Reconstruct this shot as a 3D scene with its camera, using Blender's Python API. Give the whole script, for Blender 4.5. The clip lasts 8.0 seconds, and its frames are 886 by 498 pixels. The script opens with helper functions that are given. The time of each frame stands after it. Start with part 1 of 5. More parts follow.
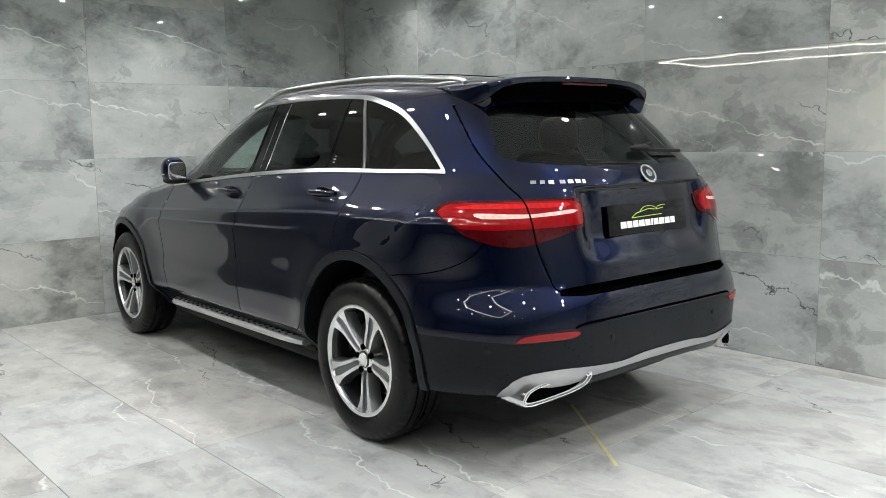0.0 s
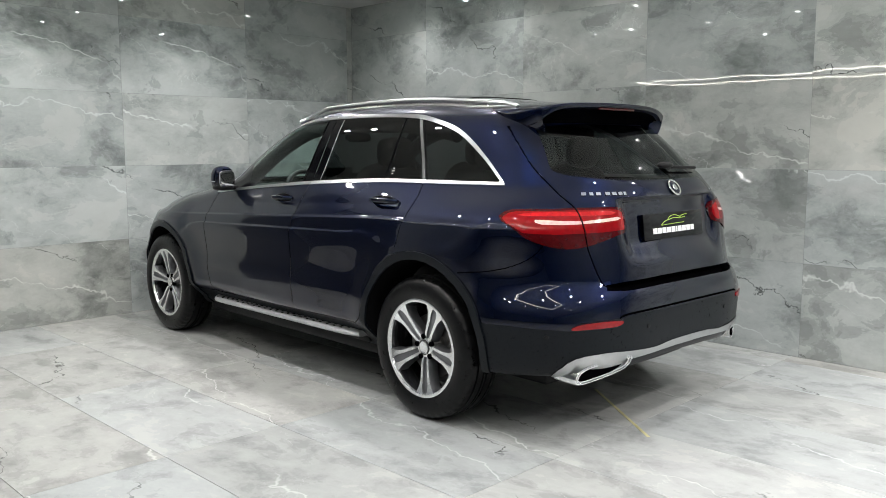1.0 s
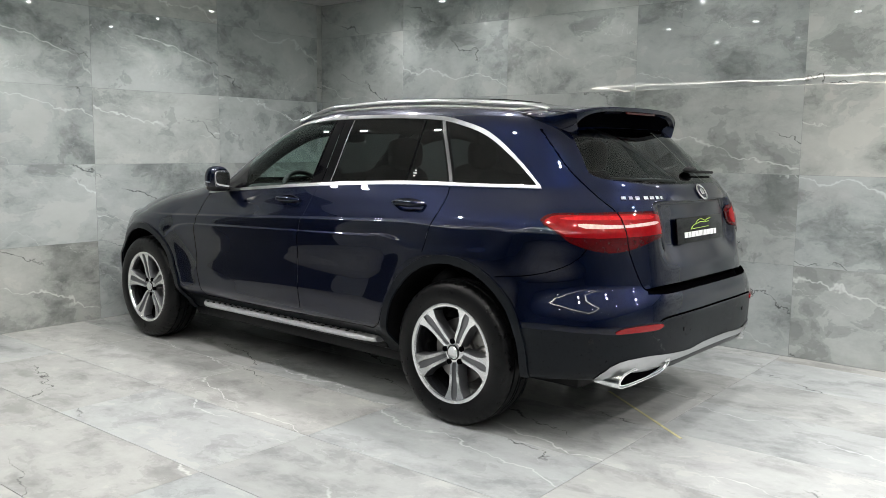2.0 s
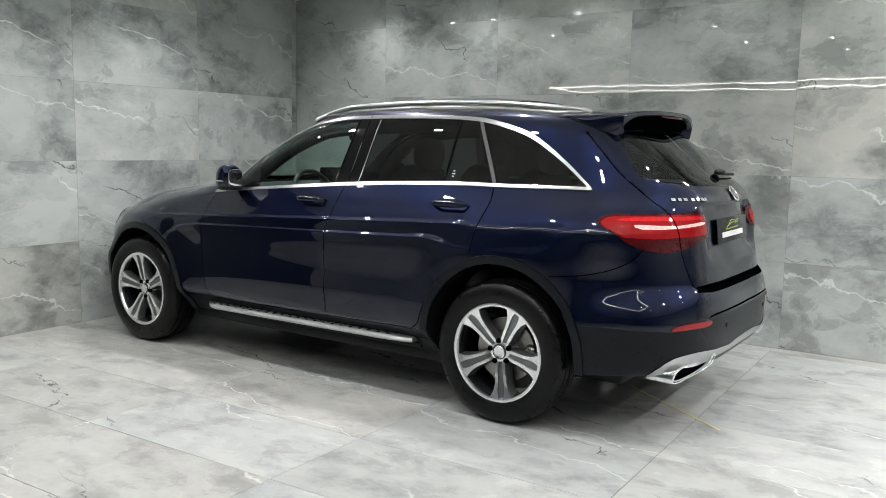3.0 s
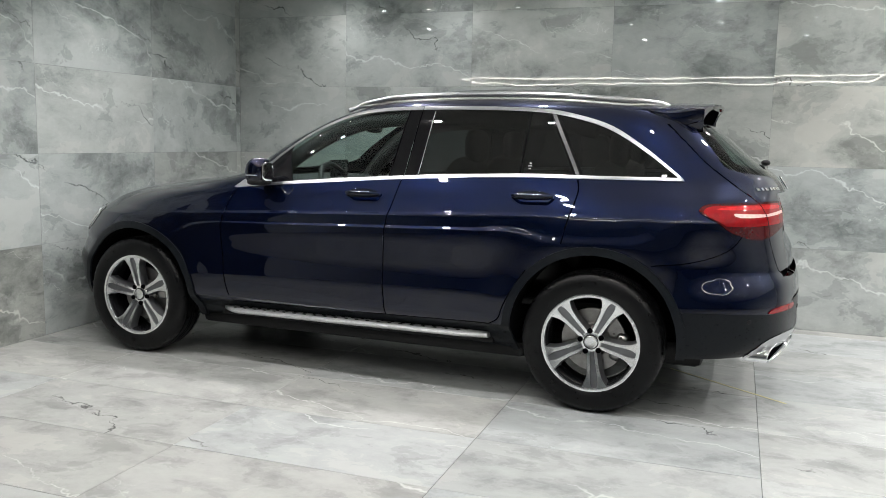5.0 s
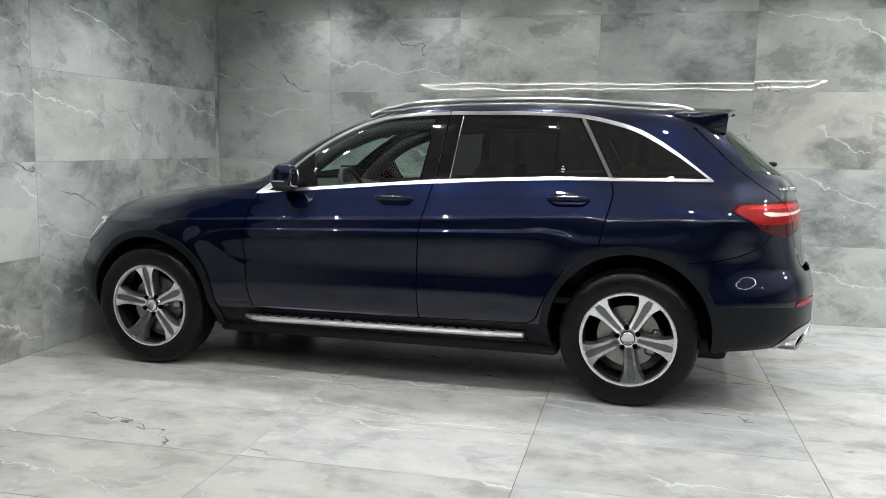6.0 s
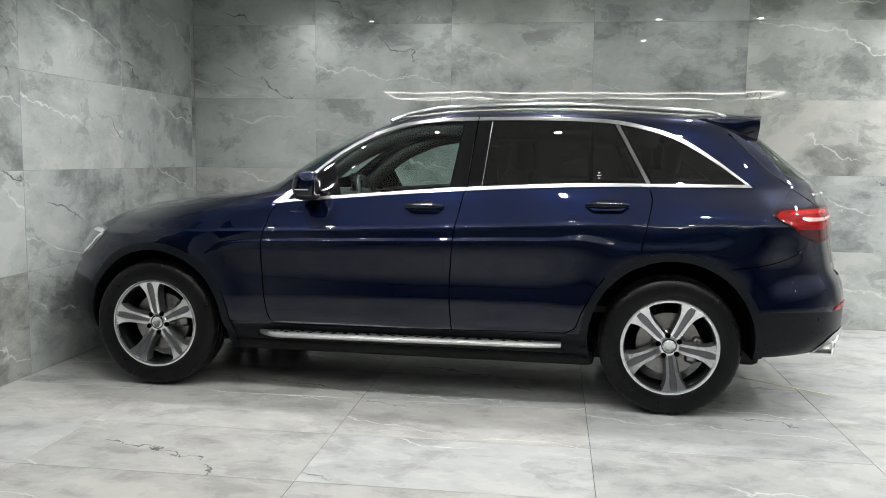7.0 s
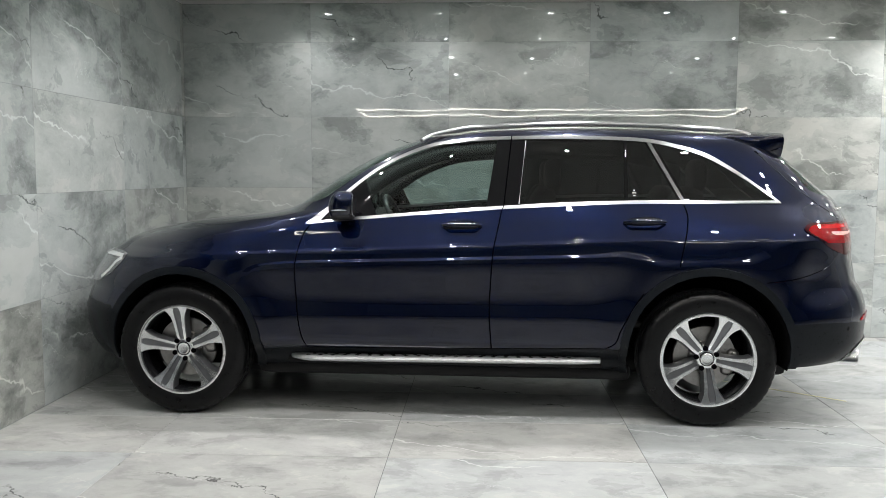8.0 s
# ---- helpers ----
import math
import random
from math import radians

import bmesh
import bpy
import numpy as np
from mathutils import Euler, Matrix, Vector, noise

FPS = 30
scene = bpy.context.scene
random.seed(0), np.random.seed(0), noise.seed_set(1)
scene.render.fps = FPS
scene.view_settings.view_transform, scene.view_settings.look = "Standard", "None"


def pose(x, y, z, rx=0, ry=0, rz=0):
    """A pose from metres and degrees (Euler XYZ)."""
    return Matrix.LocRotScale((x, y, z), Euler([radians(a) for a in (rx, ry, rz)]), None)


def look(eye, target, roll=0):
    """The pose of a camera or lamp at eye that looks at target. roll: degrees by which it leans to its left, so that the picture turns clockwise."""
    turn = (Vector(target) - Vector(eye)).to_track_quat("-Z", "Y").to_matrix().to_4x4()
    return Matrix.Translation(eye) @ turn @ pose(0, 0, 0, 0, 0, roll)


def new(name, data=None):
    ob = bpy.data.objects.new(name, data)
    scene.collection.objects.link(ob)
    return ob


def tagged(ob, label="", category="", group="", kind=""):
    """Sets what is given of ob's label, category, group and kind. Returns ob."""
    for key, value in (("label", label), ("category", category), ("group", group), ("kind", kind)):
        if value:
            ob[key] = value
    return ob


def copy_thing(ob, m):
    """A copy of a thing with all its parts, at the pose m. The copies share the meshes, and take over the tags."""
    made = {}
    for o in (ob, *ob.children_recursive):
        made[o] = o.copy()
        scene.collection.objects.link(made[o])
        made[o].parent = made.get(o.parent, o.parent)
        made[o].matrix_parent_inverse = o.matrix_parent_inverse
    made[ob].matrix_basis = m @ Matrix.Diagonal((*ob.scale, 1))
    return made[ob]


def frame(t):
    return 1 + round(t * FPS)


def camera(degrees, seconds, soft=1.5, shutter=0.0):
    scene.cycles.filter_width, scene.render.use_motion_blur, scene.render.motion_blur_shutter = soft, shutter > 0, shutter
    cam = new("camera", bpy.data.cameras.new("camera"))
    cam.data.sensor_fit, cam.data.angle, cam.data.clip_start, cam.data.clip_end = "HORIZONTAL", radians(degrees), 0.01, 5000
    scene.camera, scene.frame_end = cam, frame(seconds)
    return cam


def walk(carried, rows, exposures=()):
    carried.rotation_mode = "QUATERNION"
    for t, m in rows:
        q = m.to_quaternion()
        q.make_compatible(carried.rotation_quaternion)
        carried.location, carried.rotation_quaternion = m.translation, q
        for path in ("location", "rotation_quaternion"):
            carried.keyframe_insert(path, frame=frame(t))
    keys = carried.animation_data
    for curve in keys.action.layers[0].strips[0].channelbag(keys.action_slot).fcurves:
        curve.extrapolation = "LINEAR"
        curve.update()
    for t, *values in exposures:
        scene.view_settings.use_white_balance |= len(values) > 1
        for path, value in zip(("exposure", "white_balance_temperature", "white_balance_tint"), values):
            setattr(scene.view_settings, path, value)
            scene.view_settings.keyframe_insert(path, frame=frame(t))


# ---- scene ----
cam = camera(56.0, 8.0, 0.8)
PATH = [
    (0, (2.951, -2.127, 1.333), (1.465, -0.814, 1.071), -1.0),
    (0.5, (3.039, -2.441, 1.347), (1.585, -1.089, 1.1), -0.6),
    (1, (2.99, -2.857, 1.373), (1.587, -1.453, 1.13), -0.1),
    (1.5, (2.774, -3.036, 1.372), (1.445, -1.562, 1.13), 0.3),
    (3, (1.964, -3.625, 1.396), (0.896, -1.952, 1.148), 1.1),
    (3.5, (1.643, -3.84, 1.39), (0.687, -2.103, 1.13), 1.4),
    (4, (1.338, -4.021, 1.383), (0.475, -2.237, 1.116), 1.5),
    (4.5, (0.977, -4.095, 1.382), (0.219, -2.264, 1.117), 1.4),
    (6, (0.028, -4.43, 1.363), (-0.425, -2.498, 1.117), 0.8),
    (6.5, (-0.33, -4.525, 1.358), (-0.68, -2.569, 1.126), 0.8),
    (7, (-0.614, -4.394, 1.328), (-0.876, -2.423, 1.111), 0.7),
    (7.5, (-0.871, -4.331, 1.33), (-1.042, -2.348, 1.134), 0.5),
    (8, (-1.203, -4.441, 1.346), (-1.297, -2.452, 1.166), 0.2),
]
walk(cam, [(t, look(eye, target, roll)) for t, eye, target, roll in PATH], [(0, 0.0), (8, 0.0)])

# ---- light ----
LEFT, BACK, RIGHT, FRONT, CEIL = -3.722, 2.565, 6.6, -8.8, 2.75
# outer rows and the last four pairs are added to fill in light
SPOTS = [(x, y) for x in (-2.58, -1.6, -0.62, 0.38, 1.37, 2.36, 3.35) for y in (2.1, 0.7, -0.75, -2.2, -3.65) if y > -3 or -2 < x < 2] + [(-3.1, 0.7), (-3.1, -0.75), (4.4, 0.7), (4.4, -2.2)]
world = bpy.data.worlds.new("world")
scene.world = world
world.use_nodes = True
world.node_tree.nodes["Background"].inputs[0].default_value = (0.6, 0.68, 0.66, 1)
world.node_tree.nodes["Background"].inputs[1].default_value = 0.004
spot_data = bpy.data.lights.new("downlight", "SPOT")
spot_data.energy, spot_data.color = 62, (1.0, 0.965, 0.96)
spot_data.spot_size, spot_data.spot_blend, spot_data.shadow_soft_size = radians(142), 1.0, 0.03
wash_data, strong_data, far_data, side_data, front_data, right_data = (spot_data.copy() for _ in range(6))
# unequal powers of one fixture, set zone by zone to brighten the walls
spot_data.energy, wash_data.energy, strong_data.energy, far_data.energy, side_data.energy, front_data.energy, right_data.energy = 50, 14, 255, 24, 28, 70, 125
for sx, sy in SPOTS:
    lamp = new("downlight_lamp", side_data if sx < -3 or (sx < -1.5 and sy > 2) else front_data if sx < -1.5 and sy > -2 else right_data if sx > 2 and sy > 2 else wash_data if sy > 2 else strong_data if sx > 3 and sy > 0 else far_data if sy < -2 else spot_data)
    lamp.matrix_world = pose(sx, sy, CEIL - 0.03)

# ---- materials ----
def material(name, color, rough=0.5, metal=0.0, coat=0.0, spec=0.5):
    m = bpy.data.materials.new(name)
    m.use_nodes = True
    b = m.node_tree.nodes["Principled BSDF"]
    b.inputs["Base Color"].default_value = (*color, 1)
    b.inputs["Roughness"].default_value = rough
    b.inputs["Metallic"].default_value = metal
    b.inputs["Coat Weight"].default_value = coat
    b.inputs["Coat Roughness"].default_value = 0.02
    b.inputs["Specular IOR Level"].default_value = spec
    return m


def nodes_of(m):
    nt = m.node_tree
    return nt.nodes, nt.links, nt.nodes["Principled BSDF"]


def grain(m, scale, amount, rough_by=0.0, bump=0.0, detail=6.0):
    """Mottles the colour, the gloss and the relief of m with noise of two sizes."""
    n, l, b = nodes_of(m)
    co = n.new("ShaderNodeTexCoord")
    big, fine, mix = n.new("ShaderNodeTexNoise"), n.new("ShaderNodeTexNoise"), n.new("ShaderNodeMath")
    big.inputs["Scale"].default_value, fine.inputs["Scale"].default_value = scale, scale * 9
    big.inputs["Detail"].default_value = detail
    for t in (big, fine):
        l.new(co.outputs["Object"], t.inputs["Vector"])
    mix.operation = "MULTIPLY_ADD"
    mix.inputs[1].default_value = 0.35
    l.new(fine.outputs["Fac"], mix.inputs[0])
    l.new(big.outputs["Fac"], mix.inputs[2])
    base = b.inputs["Base Color"].default_value[:3]
    ramp = n.new("ShaderNodeValToRGB")
    ramp.color_ramp.elements[0].position, ramp.color_ramp.elements[1].position = 0.4, 0.95
    ramp.color_ramp.elements[0].color = (*[c * (1 - amount) for c in base], 1)
    ramp.color_ramp.elements[1].color = (*[min(1, c * (1 + amount)) for c in base], 1)
    l.new(mix.outputs[0], ramp.inputs[0])
    l.new(ramp.outputs[0], b.inputs["Base Color"])
    if rough_by:
        r = n.new("ShaderNodeMapRange")
        r.inputs[1].default_value, r.inputs[2].default_value = 0.4, 0.95
        r0 = b.inputs["Roughness"].default_value
        r.inputs[3].default_value, r.inputs[4].default_value = max(0.01, r0 - rough_by), r0 + rough_by
        l.new(mix.outputs[0], r.inputs[0])
        l.new(r.outputs[0], b.inputs["Roughness"])
    if bump:
        u = n.new("ShaderNodeBump")
        u.inputs["Strength"].default_value, u.inputs["Distance"].default_value = 1.0, bump
        l.new(fine.outputs["Fac"], u.inputs["Height"])
        l.new(u.outputs[0], b.inputs["Normal"])
    return m


def marble(name, dark, light, rough, vein=0.65, turn=0.0, size=1.0, spread=0.09):
    """Polished grey marble-look porcelain: soft clouds, pale wandering veins and dark hairline cracks, another cut of it on every tile."""
    m = bpy.data.materials.new(name)
    m.use_nodes = True
    n, l, b = nodes_of(m)

    def node(kind, **values):
        k = n.new("ShaderNode" + kind)
        for key, v in values.items():
            k.inputs[key].default_value = v
        return k

    co, info = n.new("ShaderNodeTexCoord"), n.new("ShaderNodeObjectInfo")
    shift = n.new("ShaderNodeVectorMath")
    shift.operation = "MULTIPLY_ADD"
    shift.inputs[1].default_value = (37.0, 61.0, 23.0)
    l.new(info.outputs["Random"], shift.inputs[0])
    l.new(co.outputs["Object"], shift.inputs[2])
    at = n.new("ShaderNodeMapping")
    at.inputs["Rotation"].default_value = (0.0, 0.0, turn)
    at.inputs["Scale"].default_value = (0.8 * size, 1.1 * size, size)
    l.new(shift.outputs[0], at.inputs[0])
    warp = node("TexNoise", Scale=1.6, Detail=5.0, Roughness=0.55)
    l.new(at.outputs[0], warp.inputs["Vector"])
    bend = n.new("ShaderNodeVectorMath")
    bend.operation = "MULTIPLY_ADD"
    bend.inputs[1].default_value = (0.55, 0.4, 0.4)
    l.new(warp.outputs["Color"], bend.inputs[0])
    l.new(at.outputs[0], bend.inputs[2])
    cloud = node("TexNoise", Scale=2.1, Detail=10.0, Roughness=0.6, Distortion=0.25)
    fine = node("TexNoise", Scale=11.0, Detail=9.0, Roughness=0.74)
    l.new(bend.outputs[0], cloud.inputs["Vector"])
    l.new(at.outputs[0], fine.inputs["Vector"])
    both = n.new("ShaderNodeMath")
    both.operation = "MULTIPLY_ADD"
    both.inputs[1].default_value = 0.36
    l.new(fine.outputs["Fac"], both.inputs[0])
    l.new(cloud.outputs["Fac"], both.inputs[2])
    ramp = n.new("ShaderNodeValToRGB")
    e = ramp.color_ramp.elements
    e[0].position, e[0].color = 0.45, (*dark, 1)
    e[1].position, e[1].color = 0.84, (*light, 1)
    mid = e.new(0.58)
    mid.color = (*[d * 0.55 + li * 0.45 for d, li in zip(dark, light)], 1)
    edge = e.new(0.655)
    edge.color = (*[d * 0.3 + li * 0.7 for d, li in zip(dark, light)], 1)
    l.new(both.outputs[0], ramp.inputs[0])
    colour = ramp.outputs[0]
    torn = node("TexNoise", Scale=2.3, Detail=12.0, Roughness=0.62, Distortion=0.15)
    torn_at = n.new("ShaderNodeMapping")
    torn_at.inputs["Location"].default_value = (5.3, 9.1, 2.2)
    l.new(bend.outputs[0], torn_at.inputs[0])
    l.new(torn_at.outputs[0], torn.inputs["Vector"])
    patches = []
    for lo, amount, tint in ((0.505, 0.3, light), (0.55, 0.45, light), (0.60, 0.5, [c * q for c, q in zip(light, (1.16, 1.12, 1.1))]), (0.45, 0.4, dark), (0.40, 0.35, [c * 0.8 for c in dark])):
        step = n.new("ShaderNodeMapRange")
        step.interpolation_type = "SMOOTHSTEP"
        step.inputs[1].default_value, step.inputs[2].default_value = (lo, lo + 0.016) if lo > 0.5 else (lo, lo - 0.022)
        step.inputs[4].default_value = amount * 0.8
        l.new(torn.outputs["Fac"], step.inputs[0])
        lay = n.new("ShaderNodeMix")
        lay.data_type = "RGBA"
        l.new(step.outputs[0], lay.inputs[0])
        l.new(colour, lay.inputs[6])
        lay.inputs[7].default_value = (*tint, 1)
        colour = lay.outputs[2]

    def paint_in(mask, paint):
        nonlocal colour
        mix = n.new("ShaderNodeMix")
        mix.data_type = "RGBA"
        l.new(mask, mix.inputs[0])
        l.new(colour, mix.inputs[6])
        mix.inputs[7].default_value = (*paint, 1)
        colour = mix.outputs[2]

    def calc(op, x, y=None, z=None):
        k = n.new("ShaderNodeMath")
        k.operation = op
        for i, v in enumerate((x, y, z)):
            if v is None:
                continue
            if isinstance(v, (int, float)):
                k.inputs[i].default_value = v
            else:
                l.new(v, k.inputs[i])
        return k.outputs[0]

    def fade(x, lo, hi, a, b):
        k = n.new("ShaderNodeMapRange")
        k.interpolation_type = "SMOOTHSTEP"
        for i, v in enumerate((lo, hi, a, b)):
            k.inputs[i + 1].default_value = v
        l.new(x, k.inputs[0])
        return k.outputs[0]

    def lines(slope, every, wander, width, paint, strength, seed, gate_at, rough_scale):
        """Long wandering lines that sweep across the tile, of uneven width and broken up by a second noise."""
        off = n.new("ShaderNodeMapping")
        off.inputs["Location"].default_value = (seed, seed * 2.3, seed * 0.7)
        l.new(shift.outputs[0], off.inputs[0])
        t = node("TexNoise", Scale=rough_scale, Detail=5.0, Roughness=0.6)
        l.new(off.outputs[0], t.inputs["Vector"])
        sep = n.new("ShaderNodeSeparateXYZ")
        l.new(off.outputs[0], sep.inputs[0])
        v = calc("MULTIPLY_ADD", sep.outputs[0], slope, sep.outputs[1])
        v = calc("MULTIPLY_ADD", t.outputs["Fac"], wander, v)
        d = calc("PINGPONG", v, every)
        g = node("TexNoise", Scale=1.7, Detail=3.0)
        l.new(off.outputs[0], g.inputs["Vector"])
        gate = fade(g.outputs["Fac"], gate_at, gate_at + 0.12, 0.0, strength)
        w = node("TexNoise", Scale=7.0, Detail=2.0)
        l.new(off.outputs[0], w.inputs["Vector"])
        thin = calc("DIVIDE", d, fade(w.outputs["Fac"], 0.3, 0.7, width * 0.4, width * 1.6))
        paint_in(calc("MULTIPLY", fade(thin, 0.0, 1.0, 1.0, 0.0), gate), paint)

    lines(0.9, 0.19, 0.8, 0.0016, [c * 1.25 for c in light], vein * 0.55, 47.9, 0.47, 5.0)
    lines(0.22, 0.42, 0.55, 0.0095, [c * 1.4 for c in light], vein, 3.1, 0.38, 1.6)
    lines(0.35, 0.31, 0.7, 0.003, [c * 1.35 for c in light], vein * 0.8, 11.7, 0.46, 2.4)
    lines(-0.25, 0.5, 0.9, 0.0035, [c * 1.3 for c in light], vein * 0.6, 31.3, 0.52, 2.0)
    lines(0.45, 0.47, 0.5, 0.008, [c * 0.28 for c in dark], 0.9, 23.9, 0.49, 3.0)
    tone = n.new("ShaderNodeMapRange")
    tone.inputs[3].default_value, tone.inputs[4].default_value = 1 - spread, 1 + spread
    l.new(info.outputs["Random"], tone.inputs[0])
    hsv = n.new("ShaderNodeHueSaturation")
    l.new(tone.outputs[0], hsv.inputs["Value"])
    l.new(colour, hsv.inputs["Color"])
    wrap = calc("FRACT", calc("MULTIPLY", info.outputs["Random"], 17.3))
    cast = n.new("ShaderNodeValToRGB")
    cast.color_ramp.elements[0].color, cast.color_ramp.elements[1].color = (0.97, 0.995, 1.01, 1), (1.02, 1.0, 0.97, 1)
    l.new(wrap, cast.inputs[0])
    hue = n.new("ShaderNodeMix")
    hue.data_type, hue.blend_type = "RGBA", "MULTIPLY"
    hue.inputs[0].default_value = 1.0
    l.new(hsv.outputs[0], hue.inputs[6])
    l.new(cast.outputs[0], hue.inputs[7])
    l.new(hue.outputs[2], b.inputs["Base Color"])
    rr = n.new("ShaderNodeMapRange")
    rr.inputs[1].default_value, rr.inputs[2].default_value = 0.3, 0.7
    rr.inputs[3].default_value, rr.inputs[4].default_value = rough * 0.75, rough * 1.35
    l.new(fine.outputs["Fac"], rr.inputs[0])
    l.new(rr.outputs[0], b.inputs["Roughness"])
    wave = node("TexNoise", Scale=2.4, Detail=2.0)
    l.new(at.outputs[0], wave.inputs["Vector"])
    u = n.new("ShaderNodeBump")
    u.inputs["Strength"].default_value, u.inputs["Distance"].default_value = 1.0, 0.0010
    l.new(wave.outputs["Fac"], u.inputs["Height"])
    l.new(u.outputs[0], b.inputs["Normal"])
    return m


def glow(name, color, strength):
    m = bpy.data.materials.new(name)
    m.use_nodes = True
    n, l = m.node_tree.nodes, m.node_tree.links
    n.remove(n["Principled BSDF"])
    e = n.new("ShaderNodeEmission")
    e.inputs[0].default_value, e.inputs[1].default_value = (*color, 1), strength
    l.new(e.outputs[0], n["Material Output"].inputs[0])
    return m


def tinted(name, color, gloss=1.0):
    """Clear tinted pane: light passes with the tint, and a Fresnel gloss lies on it."""
    m = bpy.data.materials.new(name)
    m.use_nodes = True
    n, l = m.node_tree.nodes, m.node_tree.links
    n.remove(n["Principled BSDF"])
    tr, gl, mix, fr = n.new("ShaderNodeBsdfTransparent"), n.new("ShaderNodeBsdfGlossy"), n.new("ShaderNodeMixShader"), n.new("ShaderNodeLayerWeight")
    tr.inputs[0].default_value = (*color, 1)
    gl.inputs[0].default_value, gl.inputs["Roughness"].default_value = (gloss, gloss, gloss, 1), 0.01
    fr.inputs[0].default_value = 0.5
    power, scale = n.new("ShaderNodeMath"), n.new("ShaderNodeMath")
    power.operation, power.inputs[1].default_value = "POWER", 5.0
    scale.operation, scale.inputs[1].default_value, scale.inputs[2].default_value = "MULTIPLY_ADD", 0.95, 0.045
    l.new(fr.outputs["Facing"], power.inputs[0])
    l.new(power.outputs[0], scale.inputs[0])
    l.new(scale.outputs[0], mix.inputs[0])
    l.new(tr.outputs[0], mix.inputs[1])
    l.new(gl.outputs[0], mix.inputs[2])
    l.new(mix.outputs[0], n["Material Output"].inputs[0])
    return m


WALL_TILE = marble("wall_marble", (0.165, 0.182, 0.176), (0.50, 0.527, 0.511), 0.013, 0.75)
FLOOR_TILE = marble("floor_marble", (0.255, 0.263, 0.262), (0.415, 0.427, 0.42), 0.16, 0.7, 0.12, 1.7, 0.09)
FLOOR_TILE.node_tree.nodes["Principled BSDF"].inputs["Specular IOR Level"].default_value = 0.32
DARK_WALL = grain(material("dark_wall_paint", (0.035, 0.037, 0.04), 0.5), 2, 0.15)
GREY_WALL = grain(material("grey_wall_paint", (0.56, 0.59, 0.62), 0.5), 2, 0.08)
GROUT = grain(material("grout", (0.24, 0.255, 0.25), 0.8), 6, 0.2)
FLOOR_GROUT = grain(material("floor_grout", (0.07, 0.075, 0.075), 0.8), 6, 0.3)
PLASTER = grain(material("ceiling_paint", (0.78, 0.78, 0.76), 0.6), 3, 0.03, 0.05)
LAMP_GLOW = glow("lamp_glow", (0.93, 1.0, 0.96), 130)
TUBE_GLOW = glow("tube_glow", (1.0, 0.965, 0.87), 32)
WHITE_METAL = grain(material("white_metal", (0.75, 0.75, 0.75), 0.35), 20, 0.05)
PAINT = material("blue_paint", (0.0007, 0.0032, 0.0185), 0.38, 0.88, 1.0, 0.0)
PLASTIC = grain(material("grey_plastic", (0.006, 0.0078, 0.0105), 0.30, 0, 0, 0.17), 60, 0.15, 0.04, 0.00008)
BLACK = grain(material("black_plastic", (0.006, 0.006, 0.007), 0.5, 0, 0, 0.25), 60, 0.2, 0.08)
GLOSS_BLACK = grain(material("gloss_black", (0.003, 0.003, 0.004), 0.05, 0, 0.0, 0.32), 5, 0.2)
CHROME = grain(material("chrome", (0.86, 0.87, 0.88), 0.07, 1.0), 8, 0.04, 0.03)
SATIN = grain(material("satin_aluminium", (0.46, 0.47, 0.48), 0.28, 1.0), 30, 0.06)
DULL_METAL = grain(material("dull_metal", (0.045, 0.047, 0.05), 0.35, 0.0), 30, 0.1, 0.05)
SILVER = grain(material("machined_alloy", (0.90, 0.91, 0.92), 0.18, 1.0), 40, 0.07, 0.05)
ALLOY_GREY = grain(material("grey_alloy", (0.17, 0.175, 0.185), 0.34, 0.8, 0.3), 30, 0.1, 0.05)
RIM_DARK = grain(material("dark_rim_paint", (0.022, 0.023, 0.026), 0.22, 0.6, 0.6), 30, 0.15, 0.05)
RUBBER = grain(material("tyre_rubber", (0.0048, 0.005, 0.0055), 0.33, 0, 0, 0.2), 30, 0.3, 0.1, 0.0003)
BOARD = grain(material("board_aluminium", (0.62, 0.63, 0.64), 0.42, 0.75), 60, 0.12, 0.08)
STEEL = grain(material("brake_steel", (0.33, 0.32, 0.31), 0.35, 1.0), 25, 0.25, 0.1)
LENS_RED = grain(material("red_lens", (0.22, 0.0018, 0.004), 0.3, 0, 1.0, 0.0), 45, 0.18)
LENS_REFLECT = grain(material("bright_red_lens", (0.46, 0.008, 0.012), 0.3, 0, 1.0, 0.0), 60, 0.3)
LENS_DARK = grain(material("dark_red_lens", (0.05, 0.001, 0.002), 0.3, 0, 1.0, 0.0), 55, 0.35)
LENS_PALE = grain(material("pale_lens", (0.72, 0.46, 0.42), 0.35, 0, 1.0, 0.0), 60, 0.25)
HEAD_DARK = grain(material("head_lamp_interior", (0.16, 0.17, 0.175), 0.12, 0.3, 1.0), 22, 0.6)
STRIP_LENS = grain(material("light_strip", (0.55, 0.58, 0.58), 0.25, 0.0, 1.0), 60, 0.15)
# near-black: painted shade in seams, gaps and holes, and the black spoiler underside
SEAM = grain(material("seam_shadow", (0.0015, 0.0015, 0.002), 0.9, 0, 0, 0.0), 60, 0.1)
WELL = grain(material("wheel_well_felt", (0.005, 0.005, 0.0055), 0.9, 0, 0, 0.05), 40, 0.3)
CLEAR_LENS = grain(material("clear_lens", (0.45, 0.48, 0.50), 0.08, 0.5, 1.0), 14, 0.3)
CABIN = grain(material("cabin_black", (0.012, 0.012, 0.013), 0.6), 25, 0.3)
LEATHER = grain(material("black_leather", (0.014, 0.014, 0.015), 0.42), 50, 0.3, 0.08, 0.0004)
